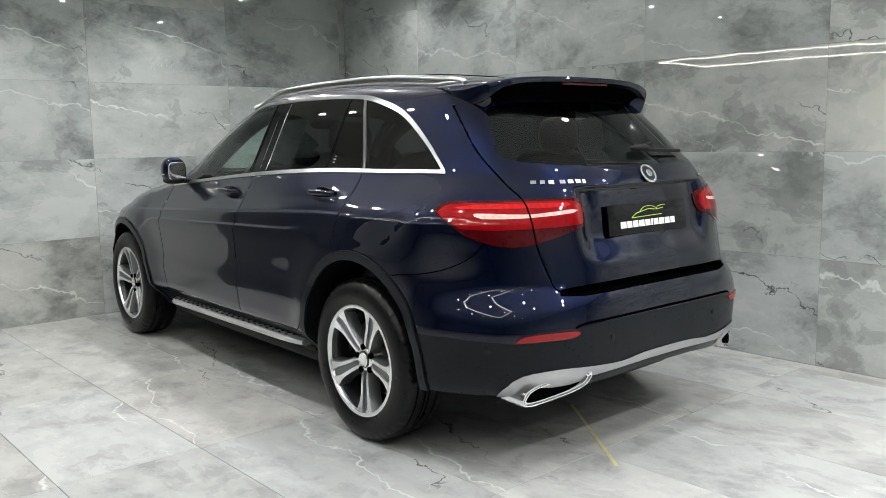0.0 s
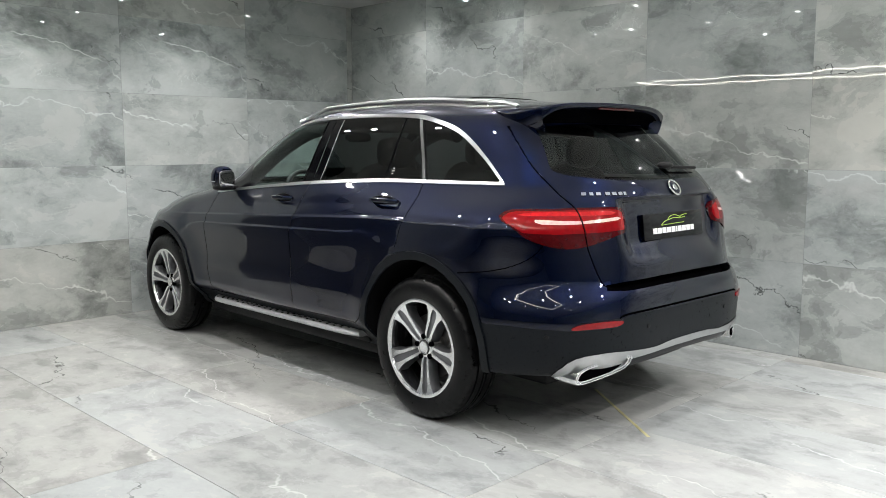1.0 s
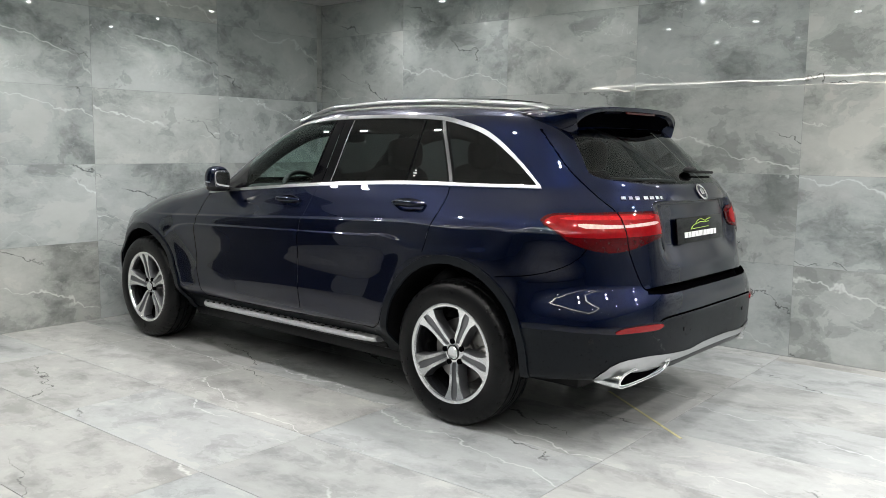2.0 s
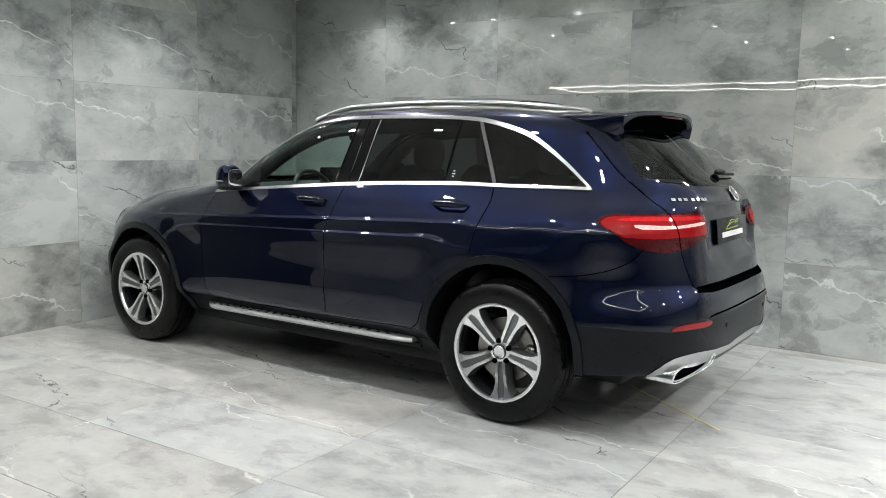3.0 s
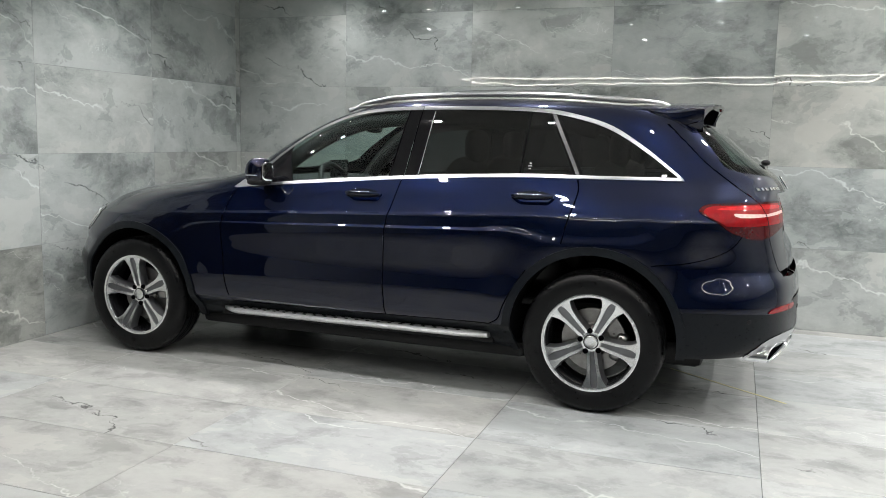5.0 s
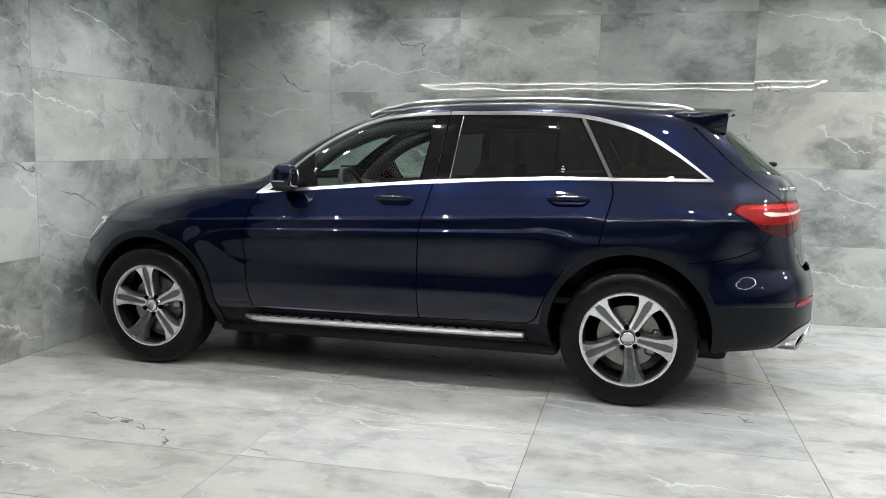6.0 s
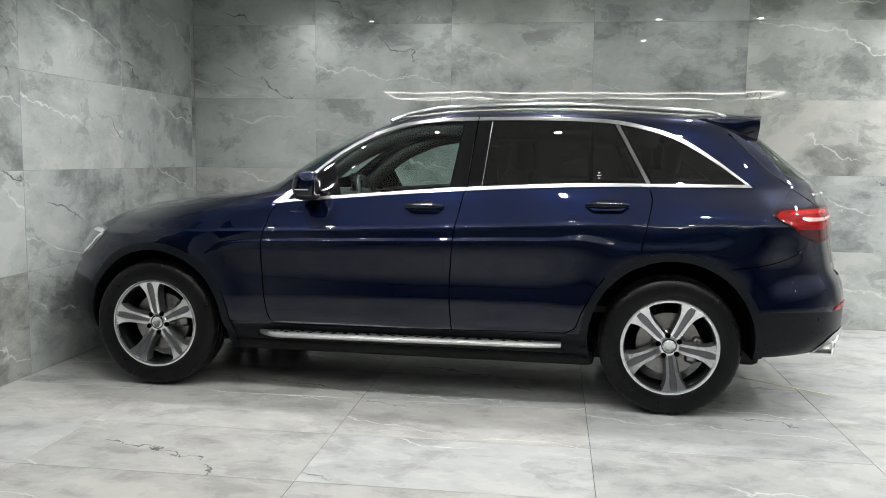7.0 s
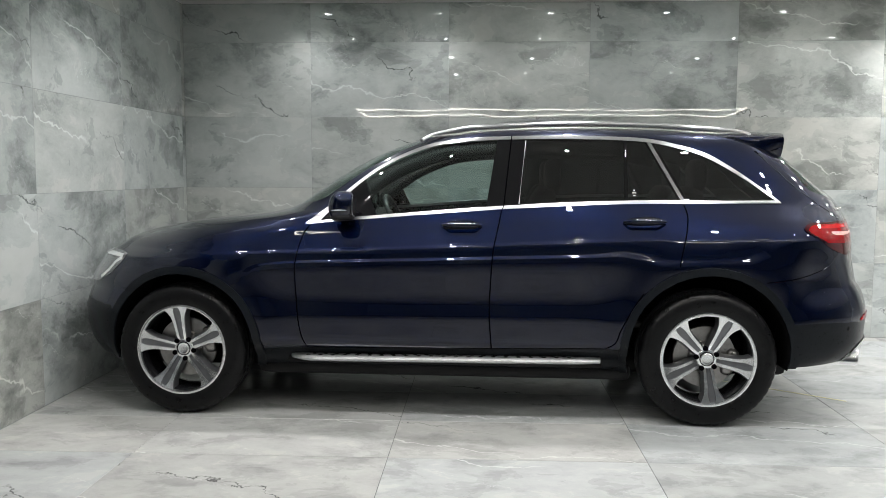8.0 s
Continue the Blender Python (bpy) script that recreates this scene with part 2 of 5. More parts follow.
GLASS = tinted("green_glass", (0.67, 0.78, 0.75))
GLASS_DARK = tinted("privacy_glass", (0.075, 0.082, 0.085))
GLASS_REAR = tinted("rear_glass", (0.42, 0.50, 0.48))
YELLOW = grain(material("yellow_tape", (0.46, 0.43, 0.22), 0.5), 40, 0.15)
LIME = grain(material("lime_print", (0.35, 0.55, 0.05), 0.4), 30, 0.1)
WHITE_PRINT = grain(material("white_print", (0.8, 0.8, 0.8), 0.4), 30, 0.05)
PAPER = grain(material("cream_paper", (0.62, 0.61, 0.52), 0.7), 20, 0.06)

# ---- building blocks ----
def part(name, bm, mat, parent=None, label="", smooth=True):
    me = bm
    if isinstance(bm, bmesh.types.BMesh):
        me = bpy.data.meshes.new(name)
        bm.to_mesh(me)
        bm.free()
    if mat and not me.materials:
        me.materials.append(mat)
    if smooth:
        me.shade_smooth()
        me.set_sharp_from_angle(angle=radians(38))
    ob = new(name, me)
    if parent:
        # thing > part > sub-part and no deeper
        while parent.parent and parent.parent.parent:
            parent = parent.parent
        ob.parent = parent
    if label:
        ob["label"] = label
    return ob


def thing(name, label, category, m=None, group="", kind=""):
    ob = new(name)
    ob.empty_display_size = 0.1
    if m:
        ob.matrix_world = m
    return tagged(ob, label, category, group, kind)


def box(size, at=(0, 0, 0), bevel=0.0, bm=None, segments=2, turn=None):
    bm = bm or bmesh.new()
    made = bmesh.ops.create_cube(bm, size=1)["verts"]
    bmesh.ops.scale(bm, vec=size, verts=made)
    if bevel:
        es = list({e for v in made for e in v.link_edges})
        made = list({v for f in bmesh.ops.bevel(bm, geom=es, offset=bevel, segments=segments, profile=0.5, affect="EDGES")["faces"] for v in f.verts} | {v for v in made if v.is_valid})
    if turn:
        bmesh.ops.transform(bm, matrix=turn, verts=made)
    bmesh.ops.translate(bm, vec=at, verts=made)
    return bm


def rod(r, length, at=(0, 0, 0), axis="Z", seg=20, bm=None, r2=None, bevel=0.0):
    bm = bm or bmesh.new()
    made = bmesh.ops.create_cone(bm, cap_ends=True, segments=seg, radius1=r, radius2=r if r2 is None else r2, depth=length)["verts"]
    if bevel:
        es = [e for e in {e for v in made for e in v.link_edges} if len(e.link_faces) == 2 and any(len(f.verts) > 4 for f in e.link_faces)]
        out = bmesh.ops.bevel(bm, geom=es, offset=bevel, segments=2, profile=0.5, affect="EDGES")
        made = list({v for f in out["faces"] for v in f.verts} | {v for v in made if v.is_valid})
    turn = {"X": pose(0, 0, 0, 0, 90, 0), "Y": pose(0, 0, 0, 90, 0, 0), "Z": Matrix()}[axis]
    bmesh.ops.transform(bm, matrix=Matrix.Translation(at) @ turn, verts=made)
    return bm


def lathe(profile, seg=64, axis="Y"):
    """Turns a profile of (radius, along) pairs round the axis."""
    bm = bmesh.new()
    rings = []
    for r, a in profile:
        ring = []
        for k in range(seg):
            c, s = math.cos(2 * math.pi * k / seg), math.sin(2 * math.pi * k / seg)
            ring.append(bm.verts.new((r * c, a, r * s) if axis == "Y" else (r * c, r * s, a)))
        rings.append(ring)
    for a, b in zip(rings, rings[1:]):
        for k in range(seg):
            bm.faces.new((a[k], a[(k + 1) % seg], b[(k + 1) % seg], b[k]))
    bmesh.ops.recalc_face_normals(bm, faces=bm.faces)
    return bm


def pipe(points, r, seg=8, flat=1.0, closed=False):
    """A tube along points; flat squeezes it along its upright."""
    bm = bmesh.new()
    pts = [Vector(p) for p in points]
    rings = []
    for i, p in enumerate(pts):
        a = pts[i - 1] if i or closed else p
        b = pts[(i + 1) % len(pts)] if i + 1 < len(pts) or closed else p
        d = (b - a).normalized()
        up = Vector((0, 0, 1)) if abs(d.z) < 0.9 else Vector((1, 0, 0))
        s = d.cross(up).normalized()
        u = s.cross(d)
        rings.append([bm.verts.new(p + s * r * math.cos(k * 2 * math.pi / seg) + u * r * flat * math.sin(k * 2 * math.pi / seg)) for k in range(seg)])
    pairs = list(zip(rings, rings[1:])) + ([(rings[-1], rings[0])] if closed else [])
    for a, b in pairs:
        for k in range(seg):
            bm.faces.new((a[k], a[(k + 1) % seg], b[(k + 1) % seg], b[k]))
    if not closed:
        bm.faces.new(rings[0][::-1])
        bm.faces.new(rings[-1])
    bmesh.ops.recalc_face_normals(bm, faces=bm.faces)
    return bm


# ---- the room ----
def slab(name, size, at, mat, label, category):
    ob = part(name, box(size, (0, 0, 0), 0.004), mat)
    ob.location = at
    return tagged(ob, label, category, kind="structure")


W, D = RIGHT - LEFT, BACK - FRONT
CX, CY = (RIGHT + LEFT) / 2, (BACK + FRONT) / 2
wall_north = slab("wall_north", (W + 0.6, 0.2, CEIL + 0.1), (CX, BACK + 0.1014, CEIL / 2), GROUT, "showroom wall clad in grey marble-look tiles", "wall")
wall_west = slab("wall_west", (0.2, BACK + 1.0, CEIL + 0.1), (LEFT - 0.1014, (BACK - 1.0) / 2, CEIL / 2), GROUT, "showroom wall clad in grey marble-look tiles", "wall")
# next four walls are added out of view; their greys shape the car's reflections
wall_southwest = slab("wall_southwest", (0.2, -2.5 - FRONT, CEIL + 0.1), (LEFT - 0.112, (FRONT - 2.5) / 2, CEIL / 2), GREY_WALL, "unseen plain grey wall added to close the room", "wall")
wall_middle = slab("wall_middle", (0.2, 1.5, CEIL + 0.1), (LEFT - 0.112, -1.75, CEIL / 2), DARK_WALL, "unseen dark stretch of wall, put in for the car's reflections", "wall")
wall_east = slab("wall_east", (0.2, D, CEIL + 0.1), (RIGHT + 0.112, CY, CEIL / 2), GREY_WALL, "unseen plain grey wall added to close the room", "wall")
wall_south = slab("wall_south", (W + 0.6, 0.2, CEIL + 0.1), (CX, FRONT - 0.112, CEIL / 2), GREY_WALL, "unseen plain grey wall added to close the room", "wall")
floor = slab("floor", (W + 0.6, D + 0.6, 0.2), (CX, CY, -0.1022), FLOOR_GROUT, "showroom floor of large grey marble-look tiles", "floor")
ceiling = slab("ceiling", (W + 0.6, D + 0.6, 0.15), (CX, CY, CEIL + 0.075), PLASTER, "white painted showroom ceiling with downlights", "ceiling")

TILES = {}


def tile(parent, w, h, at, turn, mat, gap=0.0012):
    """One porcelain tile, 11 mm thick with eased edges; alike tiles share a mesh."""
    key = (round(w, 3), round(h, 3), mat.name)
    if key not in TILES:
        bm = bmesh.new()
        a, b, e = w / 2 - gap / 2, h / 2 - gap / 2, 0.0012
        rings = [[bm.verts.new((sx * (a - o), sy * (b - o), z)) for sx, sy in ((-1, -1), (1, -1), (1, 1), (-1, 1))] for o, z in ((0, -0.011), (0, -e), (e, 0))]
        for lo, hi in zip(rings, rings[1:]):
            for k in range(4):
                bm.faces.new((lo[k], lo[(k + 1) % 4], hi[(k + 1) % 4], hi[k]))
        bm.faces.new(rings[-1])
        me = bpy.data.meshes.new("tile")
        bm.to_mesh(me)
        bm.free()
        me.materials.append(mat)
        TILES[key] = me
    ob = new("tile", TILES[key])
    ob.parent = parent
    ob.matrix_parent_inverse = parent.matrix_basis.inverted()
    rock = random.Random(round(at[0] * 977 + at[1] * 331 + at[2] * 71))
    ob.matrix_basis = Matrix.Translation(at) @ turn @ pose(0, 0, 0, rock.uniform(-0.07, 0.07), rock.uniform(-0.07, 0.07), 0)
    return ob


def spans(marks):
    return [((a + b) / 2, b - a) for a, b in zip(marks, marks[1:])]


def lay_tiles():
    rows = spans((0.0, 0.62, 1.225, 1.815, 2.43, CEIL))
    for x, w in spans((LEFT, -2.645, -1.49, -0.333, 0.865, 2.03, 3.2, 4.37, 5.54, RIGHT)):
        for z, h in rows:
            tile(wall_north, w, h, (x, BACK, z), pose(0, 0, 0, 90, 0, 0), WALL_TILE)
    for y, w in spans((-1.0, 0.167, 1.337, 2.5, BACK)):
        for z, h in rows:
            tile(wall_west, w, h, (LEFT, y, z), pose(0, 0, 0, 90, 0, 90), WALL_TILE)
    for x, w in spans((LEFT, -2.88, -1.645, -0.42, 0.825, 2.05, 3.28, 4.5, 5.73, RIGHT)):
        for y, h in spans((FRONT, -8.4, -7.8, -7.2, -6.6, -6.0, -5.4, -4.8, -4.2, -3.6, -3.0, -2.4, -1.8, -1.2, -0.6, 0.0, 0.6, 1.2, 1.8, 2.4, BACK)):
            tile(floor, w, h, (x, y, 0), Matrix(), FLOOR_TILE, 0.0025)


def downlight():
    lamp = thing("downlight", "small round recessed white LED downlight in the ceiling", "lamp", group="ceiling downlights")
    part("trim", lathe([(0.028, 0.0), (0.030, -0.004), (0.044, -0.005), (0.047, 0.0)], 28, "Z"), WHITE_METAL, lamp)
    part("bulb", rod(0.027, 0.004, (0, 0, -0.002), seg=24), LAMP_GLOW, lamp, "bright white LED face")
    return lamp


first = downlight()
first.matrix_world = pose(*SPOTS[0], CEIL)
for sx, sy in SPOTS[1:]:
    copy_thing(first, pose(sx, sy, CEIL))

# ---- the car: body surface ----
# car space: x towards the tail, y towards its right side, z up, origin on the ground under the rear axle
CAR_POSE = pose(0.0273, 0.8696, 0, 0, 0, -1.8)


def smooth_curve(table):
    """A monotone cubic through (at, value) pairs."""
    xs, ys = np.array([p[0] for p in table], float), np.array([p[1] for p in table], float)
    h, d = np.diff(xs), np.diff(ys) / np.diff(xs)
    m = np.zeros(len(xs))
    m[0], m[-1] = d[0], d[-1]
    for i in range(1, len(xs) - 1):
        if d[i - 1] * d[i] > 0:
            w1, w2 = 2 * h[i] + h[i - 1], h[i] + 2 * h[i - 1]
            m[i] = (w1 + w2) / (w1 / d[i - 1] + w2 / d[i])

    def at(x):
        x = np.clip(np.asarray(x, float), xs[0], xs[-1])
        i = np.clip(np.searchsorted(xs, x) - 1, 0, len(xs) - 2)
        t = (x - xs[i]) / h[i]
        return (ys[i] * (1 + 2 * t) * (1 - t) ** 2 + m[i] * h[i] * t * (1 - t) ** 2 + ys[i + 1] * t * t * (3 - 2 * t) + m[i + 1] * h[i] * t * t * (t - 1))

    return at


TAIL = smooth_curve([(0.24, 0.55), (0.30, 0.80), (0.36, 0.930), (0.45, 0.980), (0.60, 0.983), (0.68, 0.977), (0.715, 0.965), (0.738, 0.948), (0.80, 0.938), (0.92, 0.918), (1.05, 0.900), (1.12, 0.879),
                     (1.18, 0.845), (1.22, 0.805), (1.35, 0.665), (1.475, 0.53), (1.53, 0.46), (1.57, 0.39), (1.60, 0.29), (1.625, 0.13), (1.65, -0.12), (1.672, -0.40), (1.685, -0.62)])
NOSE = smooth_curve([(0.20, -3.40), (0.30, -3.58), (0.45, -3.645), (0.60, -3.655), (0.75, -3.635), (0.86, -3.58), (0.94, -3.53), (1.005, -3.44), (1.05, -3.29), (1.09, -3.05),
                     (1.117, -2.80), (1.137, -2.57), (1.16, -2.42), (1.25, -2.24), (1.40, -1.99), (1.50, -1.78), (1.55, -1.62), (1.585, -1.47), (1.61, -1.34), (1.65, -1.18), (1.672, -1.05), (1.685, -0.92)])
HALF = smooth_curve([(0.24, 0.80), (0.30, 0.865), (0.38, 0.893), (0.50, 0.905), (0.57, 0.910), (0.64, 0.906), (0.76, 0.914), (0.86, 0.920), (0.92, 0.916), (0.955, 0.910), (0.975, 0.901), (1.02, 0.878), (1.08, 0.846), (1.13, 0.815),
                     (1.17, 0.789), (1.20, 0.773), (1.30, 0.731), (1.40, 0.688), (1.50, 0.643), (1.555, 0.606), (1.585, 0.562), (1.605, 0.50), (1.625, 0.43), (1.65, 0.32), (1.672, 0.18), (1.685, 0.0)])
# how square the plan of the tail is, level by level
TAIL_SQUARE = smooth_curve([(0.24, 3.2), (0.36, 3.2), (0.58, 3.2), (0.73, 3.0), (0.88, 2.7), (1.03, 2.65), (1.09, 2.85), (1.156, 3.05), (1.25, 3.5), (1.40, 4.1), (1.635, 4.1)])
TAIL_CORNER = smooth_curve([(0.24, 0.65), (1.0, 0.66), (1.25, 0.62), (1.5, 0.52), (1.635, 0.3)])
NOSE_CORNER = smooth_curve([(0.24, 0.85), (0.7, 0.85), (0.95, 0.95), (1.09, 1.0), (1.15, 0.55), (1.5, 0.55), (1.635, 0.25)])
NARROW = smooth_curve([(-0.75, 0.0), (-0.3, 0.012), (0.0, 0.030), (0.4, 0.066), (0.8, 0.14)])
ROOF_DROP = smooth_curve([(-2.0, 0.0), (-0.75, 0.0), (-0.3, 0.006), (0.1, 0.022), (0.5, 0.045)])
SHEAR = smooth_curve([(0.45, 0.0), (0.7, 0.01), (0.9, 0.031), (0.97, 0.045), (1.1, 0.03), (1.3, 0.0)])
CREASE = smooth_curve([(-2.62, 0.76), (-2.52, 0.82), (-2.42, 0.868), (-2.22, 0.885), (-1.1, 0.886), (-0.5, 0.886), (-0.36, 0.862), (-0.26, 0.832), (-0.08, 0.832), (0.10, 0.838), (0.20, 0.846), (0.28, 0.882), (0.36, 0.940), (0.48, 1.02)])
BUMPER = smooth_curve([(0.40, 0.0), (0.52, 0.004), (0.60, 0.010), (0.64, 0.004), (0.68, -0.012), (0.72, -0.028), (0.76, -0.033), (0.86, -0.017), (0.97, 0.0), (1.2, 0.0)])
ARCH_R, ARCH_F = (0.0, 0.395), (-2.873, 0.378)


def side_point(level, x, y):
    """Moves a point of a level ring: waisted sides, narrowing rear cabin, rising creases, swollen arches and the roof's fall."""
    k = 1 - 0.026 * np.clip(np.abs(x + 1.3) / 1.9, 0, 1.2) ** 2
    up = np.clip((level - 0.98) / 0.22, 0, 1)
    up = up * up * (3 - 2 * up)
    k = k * (1 - NARROW(x) * up)
    run = np.clip(x, -2.6, -0.3)
    rise = (run + 1.3) * SHEAR(level)
    fade = np.clip((x + 2.75) / 0.3, 0, 1) * np.clip((0.05 - x) / 0.4, 0, 1)
    late = np.clip((x + 2.62) / 0.12, 0, 1) * np.clip((0.50 - x) / 0.12, 0, 1)
    s2, s1 = np.clip((level - CREASE(x)) / (0.015 + 0.035 * np.clip((x + 0.6) / 0.3, 0, 1)), 0, 1), np.clip((level - 0.957) / 0.015, 0, 1)
    out = np.clip((1.16 - level) / 0.12, 0, 1)
    ridge = -0.0085 * s2 * s2 * (3 - 2 * s2) * late * (0.35 + 0.65 * out) - 0.007 * s1 * s1 * (3 - 2 * s1) * fade * (0.35 + 0.65 * out)
    scoop = -0.004 * np.exp(-(((level - 0.72) / 0.10) ** 2)) * fade
    bulge = 0
    for cx, cz in (ARCH_R, ARCH_F):
        r = np.hypot(x - cx, level - cz)
        bulge = bulge + 0.020 * np.exp(-(((r - 0.44) / 0.13) ** 2)) * np.clip((1.12 - level) / 0.2, 0, 1)
    bulge = bulge + 0.014 * np.exp(-(((x - 0.40) / 0.35) ** 2) - ((level - 1.0) / 0.12) ** 2)
    y = y - np.sign(y) * np.clip((x - 0.40) / 0.14, 0, 1) * -BUMPER(level)
    tuck = np.clip((0.44 - level) / 0.13, 0, 1) * np.clip((x + 2.62) / 0.2, 0, 1) * np.clip((-0.22 - x) / 0.2, 0, 1)
    y = y * k + 0.085 * tuck * tuck * (3 - 2 * tuck)
    y = y - np.clip(-y / 0.8, 0, 1) ** 4 * (ridge + scoop + bulge)
    # the number plate's recess under the lip of the tailgate
    side = np.clip((0.455 - np.abs(y)) / 0.11, 0, 1)
    dip = np.clip((1.108 - level) / 0.014, 0, 1) * np.clip((level - 0.80) / 0.12, 0, 1) * side * side * (3 - 2 * side)
    x = np.where(x > 0.5, x - 0.045 * dip * dip * (3 - 2 * dip), x)
    z = level + rise - ROOF_DROP(x) * np.clip((level - 1.2) / 0.4, 0, 1)
    return x, y, z


def body_half():
    levels = np.concatenate([np.arange(0.26, 0.80, 0.02), np.arange(0.80, 0.85, 0.0065), np.arange(0.852, 0.884, 0.0045), np.arange(0.884, 0.905, 0.003), np.arange(0.908, 0.954, 0.005), np.arange(0.956, 0.978, 0.003), np.arange(0.982, 1.03, 0.006), np.arange(1.035, 1.20, 0.008), np.arange(1.205, 1.56, 0.0135), [1.565, 1.575, 1.585, 1.595, 1.605, 1.615, 1.625, 1.635, 1.645, 1.655, 1.663, 1.670, 1.676, 1.681, 1.685]])
    bm = bmesh.new()
    grid = []
    for lv in levels:
        tail, nose, half = float(TAIL(lv)), float(NOSE(lv)), float(HALF(lv))
        lt, ln = float(TAIL_CORNER(lv)), float(NOSE_CORNER(lv))
        nt, nn = float(TAIL_SQUARE(lv)), 2.45 + 0.8 * float(np.clip((0.70 - lv) / 0.12, 0, 1)) + 0.35 * float(np.clip((lv - 0.60) / 0.12, 0, 1) * np.clip((0.98 - lv) / 0.06, 0, 1))
        a = np.linspace(0, math.pi / 2, 46)
        xt, yt = tail - lt + lt * np.cos(a) ** (2 / nt), np.sin(a) ** (2 / nt)
        s = np.linspace(0, 1, 112)[1:-1]
        xs = (tail - lt) + (nose + ln - tail + lt) * s
        b = np.linspace(math.pi / 2, 0, 26)
        xn, yn = nose + ln - ln * np.cos(b) ** (2 / nn), np.sin(b) ** (2 / nn)
        x = np.concatenate([xt, xs, xn])
        y = -half * np.concatenate([yt, np.ones(len(s)), yn])
        x, y, z = side_point(np.full(len(x), lv), x, y)
        y[0] = y[-1] = 0
        grid.append([bm.verts.new((float(p), float(q), float(r))) for p, q, r in zip(x, y, z)])
    for lo, hi in zip(grid, grid[1:]):
        for k in range(len(lo) - 1):
            bm.faces.new((lo[k], hi[k], hi[k + 1], lo[k + 1]))
    bmesh.ops.remove_doubles(bm, verts=bm.verts, dist=1e-5)
    bmesh.ops.recalc_face_normals(bm, faces=bm.faces)
    bm.normal_update()
    if sum(f.normal.y * f.calc_area() for f in bm.faces) > 0:
        bmesh.ops.reverse_faces(bm, faces=bm.faces)
    return bm


# ---- the car: cutting panels out of the surface ----
AXIS = 0.25


def flat(p, how):
    """A point of the body seen from the side, from behind, or unrolled round the tail."""
    if how == "side":
        return p[0], p[2]
    if how == "tail":
        return p[1], p[2]
    return math.atan2(-p[1], p[0] - AXIS), p[2]


def lift(q, how):
    if how == "side":
        return Vector((q[0], -0.9, q[1])), Vector((0, -1, 0))
    if how == "tail":
        return Vector((0.9, q[0], q[1])), Vector((1, 0, 0))
    d = Vector((math.cos(q[0]), -math.sin(q[0]), 0))
    return Vector((AXIS, 0, q[1])) + d * 0.75, d


def round_line(points, closed=False, steps=5):
    """A smooth line through the points (Catmull-Rom)."""
    pts = [np.array(p, float) for p in points]
    n = len(pts)
    out = []
    for i in range(n if closed else n - 1):
        p0 = pts[i - 1] if i or closed else pts[0]
        p1, p2 = pts[i], pts[(i + 1) % n]
        p3 = pts[(i + 2) % n] if closed or i + 2 < n else pts[-1]
        for k in range(steps):
            t = k / steps
            out.append(tuple(0.5 * (2 * p1 + (p2 - p0) * t + (2 * p0 - 5 * p1 + 4 * p2 - p3) * t * t + (3 * p1 - p0 - 3 * p2 + p3) * t ** 3)))
    if not closed:
        out.append(tuple(pts[-1]))
    return out


def inside(q, poly):
    x, z = q
    hit = False
    for (x1, z1), (x2, z2) in zip(poly, poly[1:] + poly[:1]):
        if (z1 > z) != (z2 > z) and x < (x2 - x1) * (z - z1) / (z2 - z1) + x1:
            hit = not hit
    return hit


def cut(bm, poly, how, where=None):
    """Scores the surface along a closed outline."""
    loop = list(zip(poly, poly[1:] + poly[:1]))
    lo = [min(p[i] for p in poly) - 0.04 for i in (0, 1)]
    hi = [max(p[i] for p in poly) + 0.04 for i in (0, 1)]
    pool = []
    for f in bm.faces:
        c = f.calc_center_median()
        q = flat(c, how)
        if lo[0] <= q[0] <= hi[0] and lo[1] <= q[1] <= hi[1] and (where is None or where(c)):
            pool.append(f)
    for p, q in loop:
        (a, na), (b, nb) = lift(p, how), lift(q, how)
        if (b - a).length < 1e-6:
            continue
        mn, mx = [min(p[i], q[i]) for i in (0, 1)], [max(p[i], q[i]) for i in (0, 1)]
        near, rest = [], []
        for f in pool:
            fs = [flat(v.co, how) for v in f.verts]
            touch = all(min(s[i] for s in fs) <= mx[i] + 1e-4 and max(s[i] for s in fs) >= mn[i] - 1e-4 for i in (0, 1))
            (near if touch else rest).append(f)
        if not near:
            continue
        geom = near + list({e for f in near for e in f.edges}) + list({v for f in near for v in f.verts})
        out = bmesh.ops.bisect_plane(bm, geom=geom, dist=2e-5, plane_co=a, plane_no=(b - a).cross(na + nb).normalized())
        pool = rest + [g for g in out["geom"] if isinstance(g, bmesh.types.BMFace)]


def claim(bm, layer, poly, how, mark, where=None, only=(0,)):
    """Marks the faces inside an outline."""
    lo = [min(p[i] for p in poly) for i in (0, 1)]
    hi = [max(p[i] for p in poly) for i in (0, 1)]
    for f in bm.faces:
        if only is not None and f[layer] not in only:
            continue
        c = f.calc_center_median()
        q = flat(c, how)
        if lo[0] <= q[0] <= hi[0] and lo[1] <= q[1] <= hi[1] and (where is None or where(c)) and inside(q, poly):
            f[layer] = mark


def band(line, width):
    """The outline of a strip of that width along an open line."""
    pts = [np.array(p, float) for p in line]
    left, right = [], []
    for i, p in enumerate(pts):
        d = pts[min(i + 1, len(pts) - 1)] - pts[max(i - 1, 0)]
        d = d / (np.linalg.norm(d) + 1e-9)
        n = np.array((-d[1], d[0])) * width / 2
        left.append(tuple(p + n))
        right.append(tuple(p - n))
    return left + right[::-1]


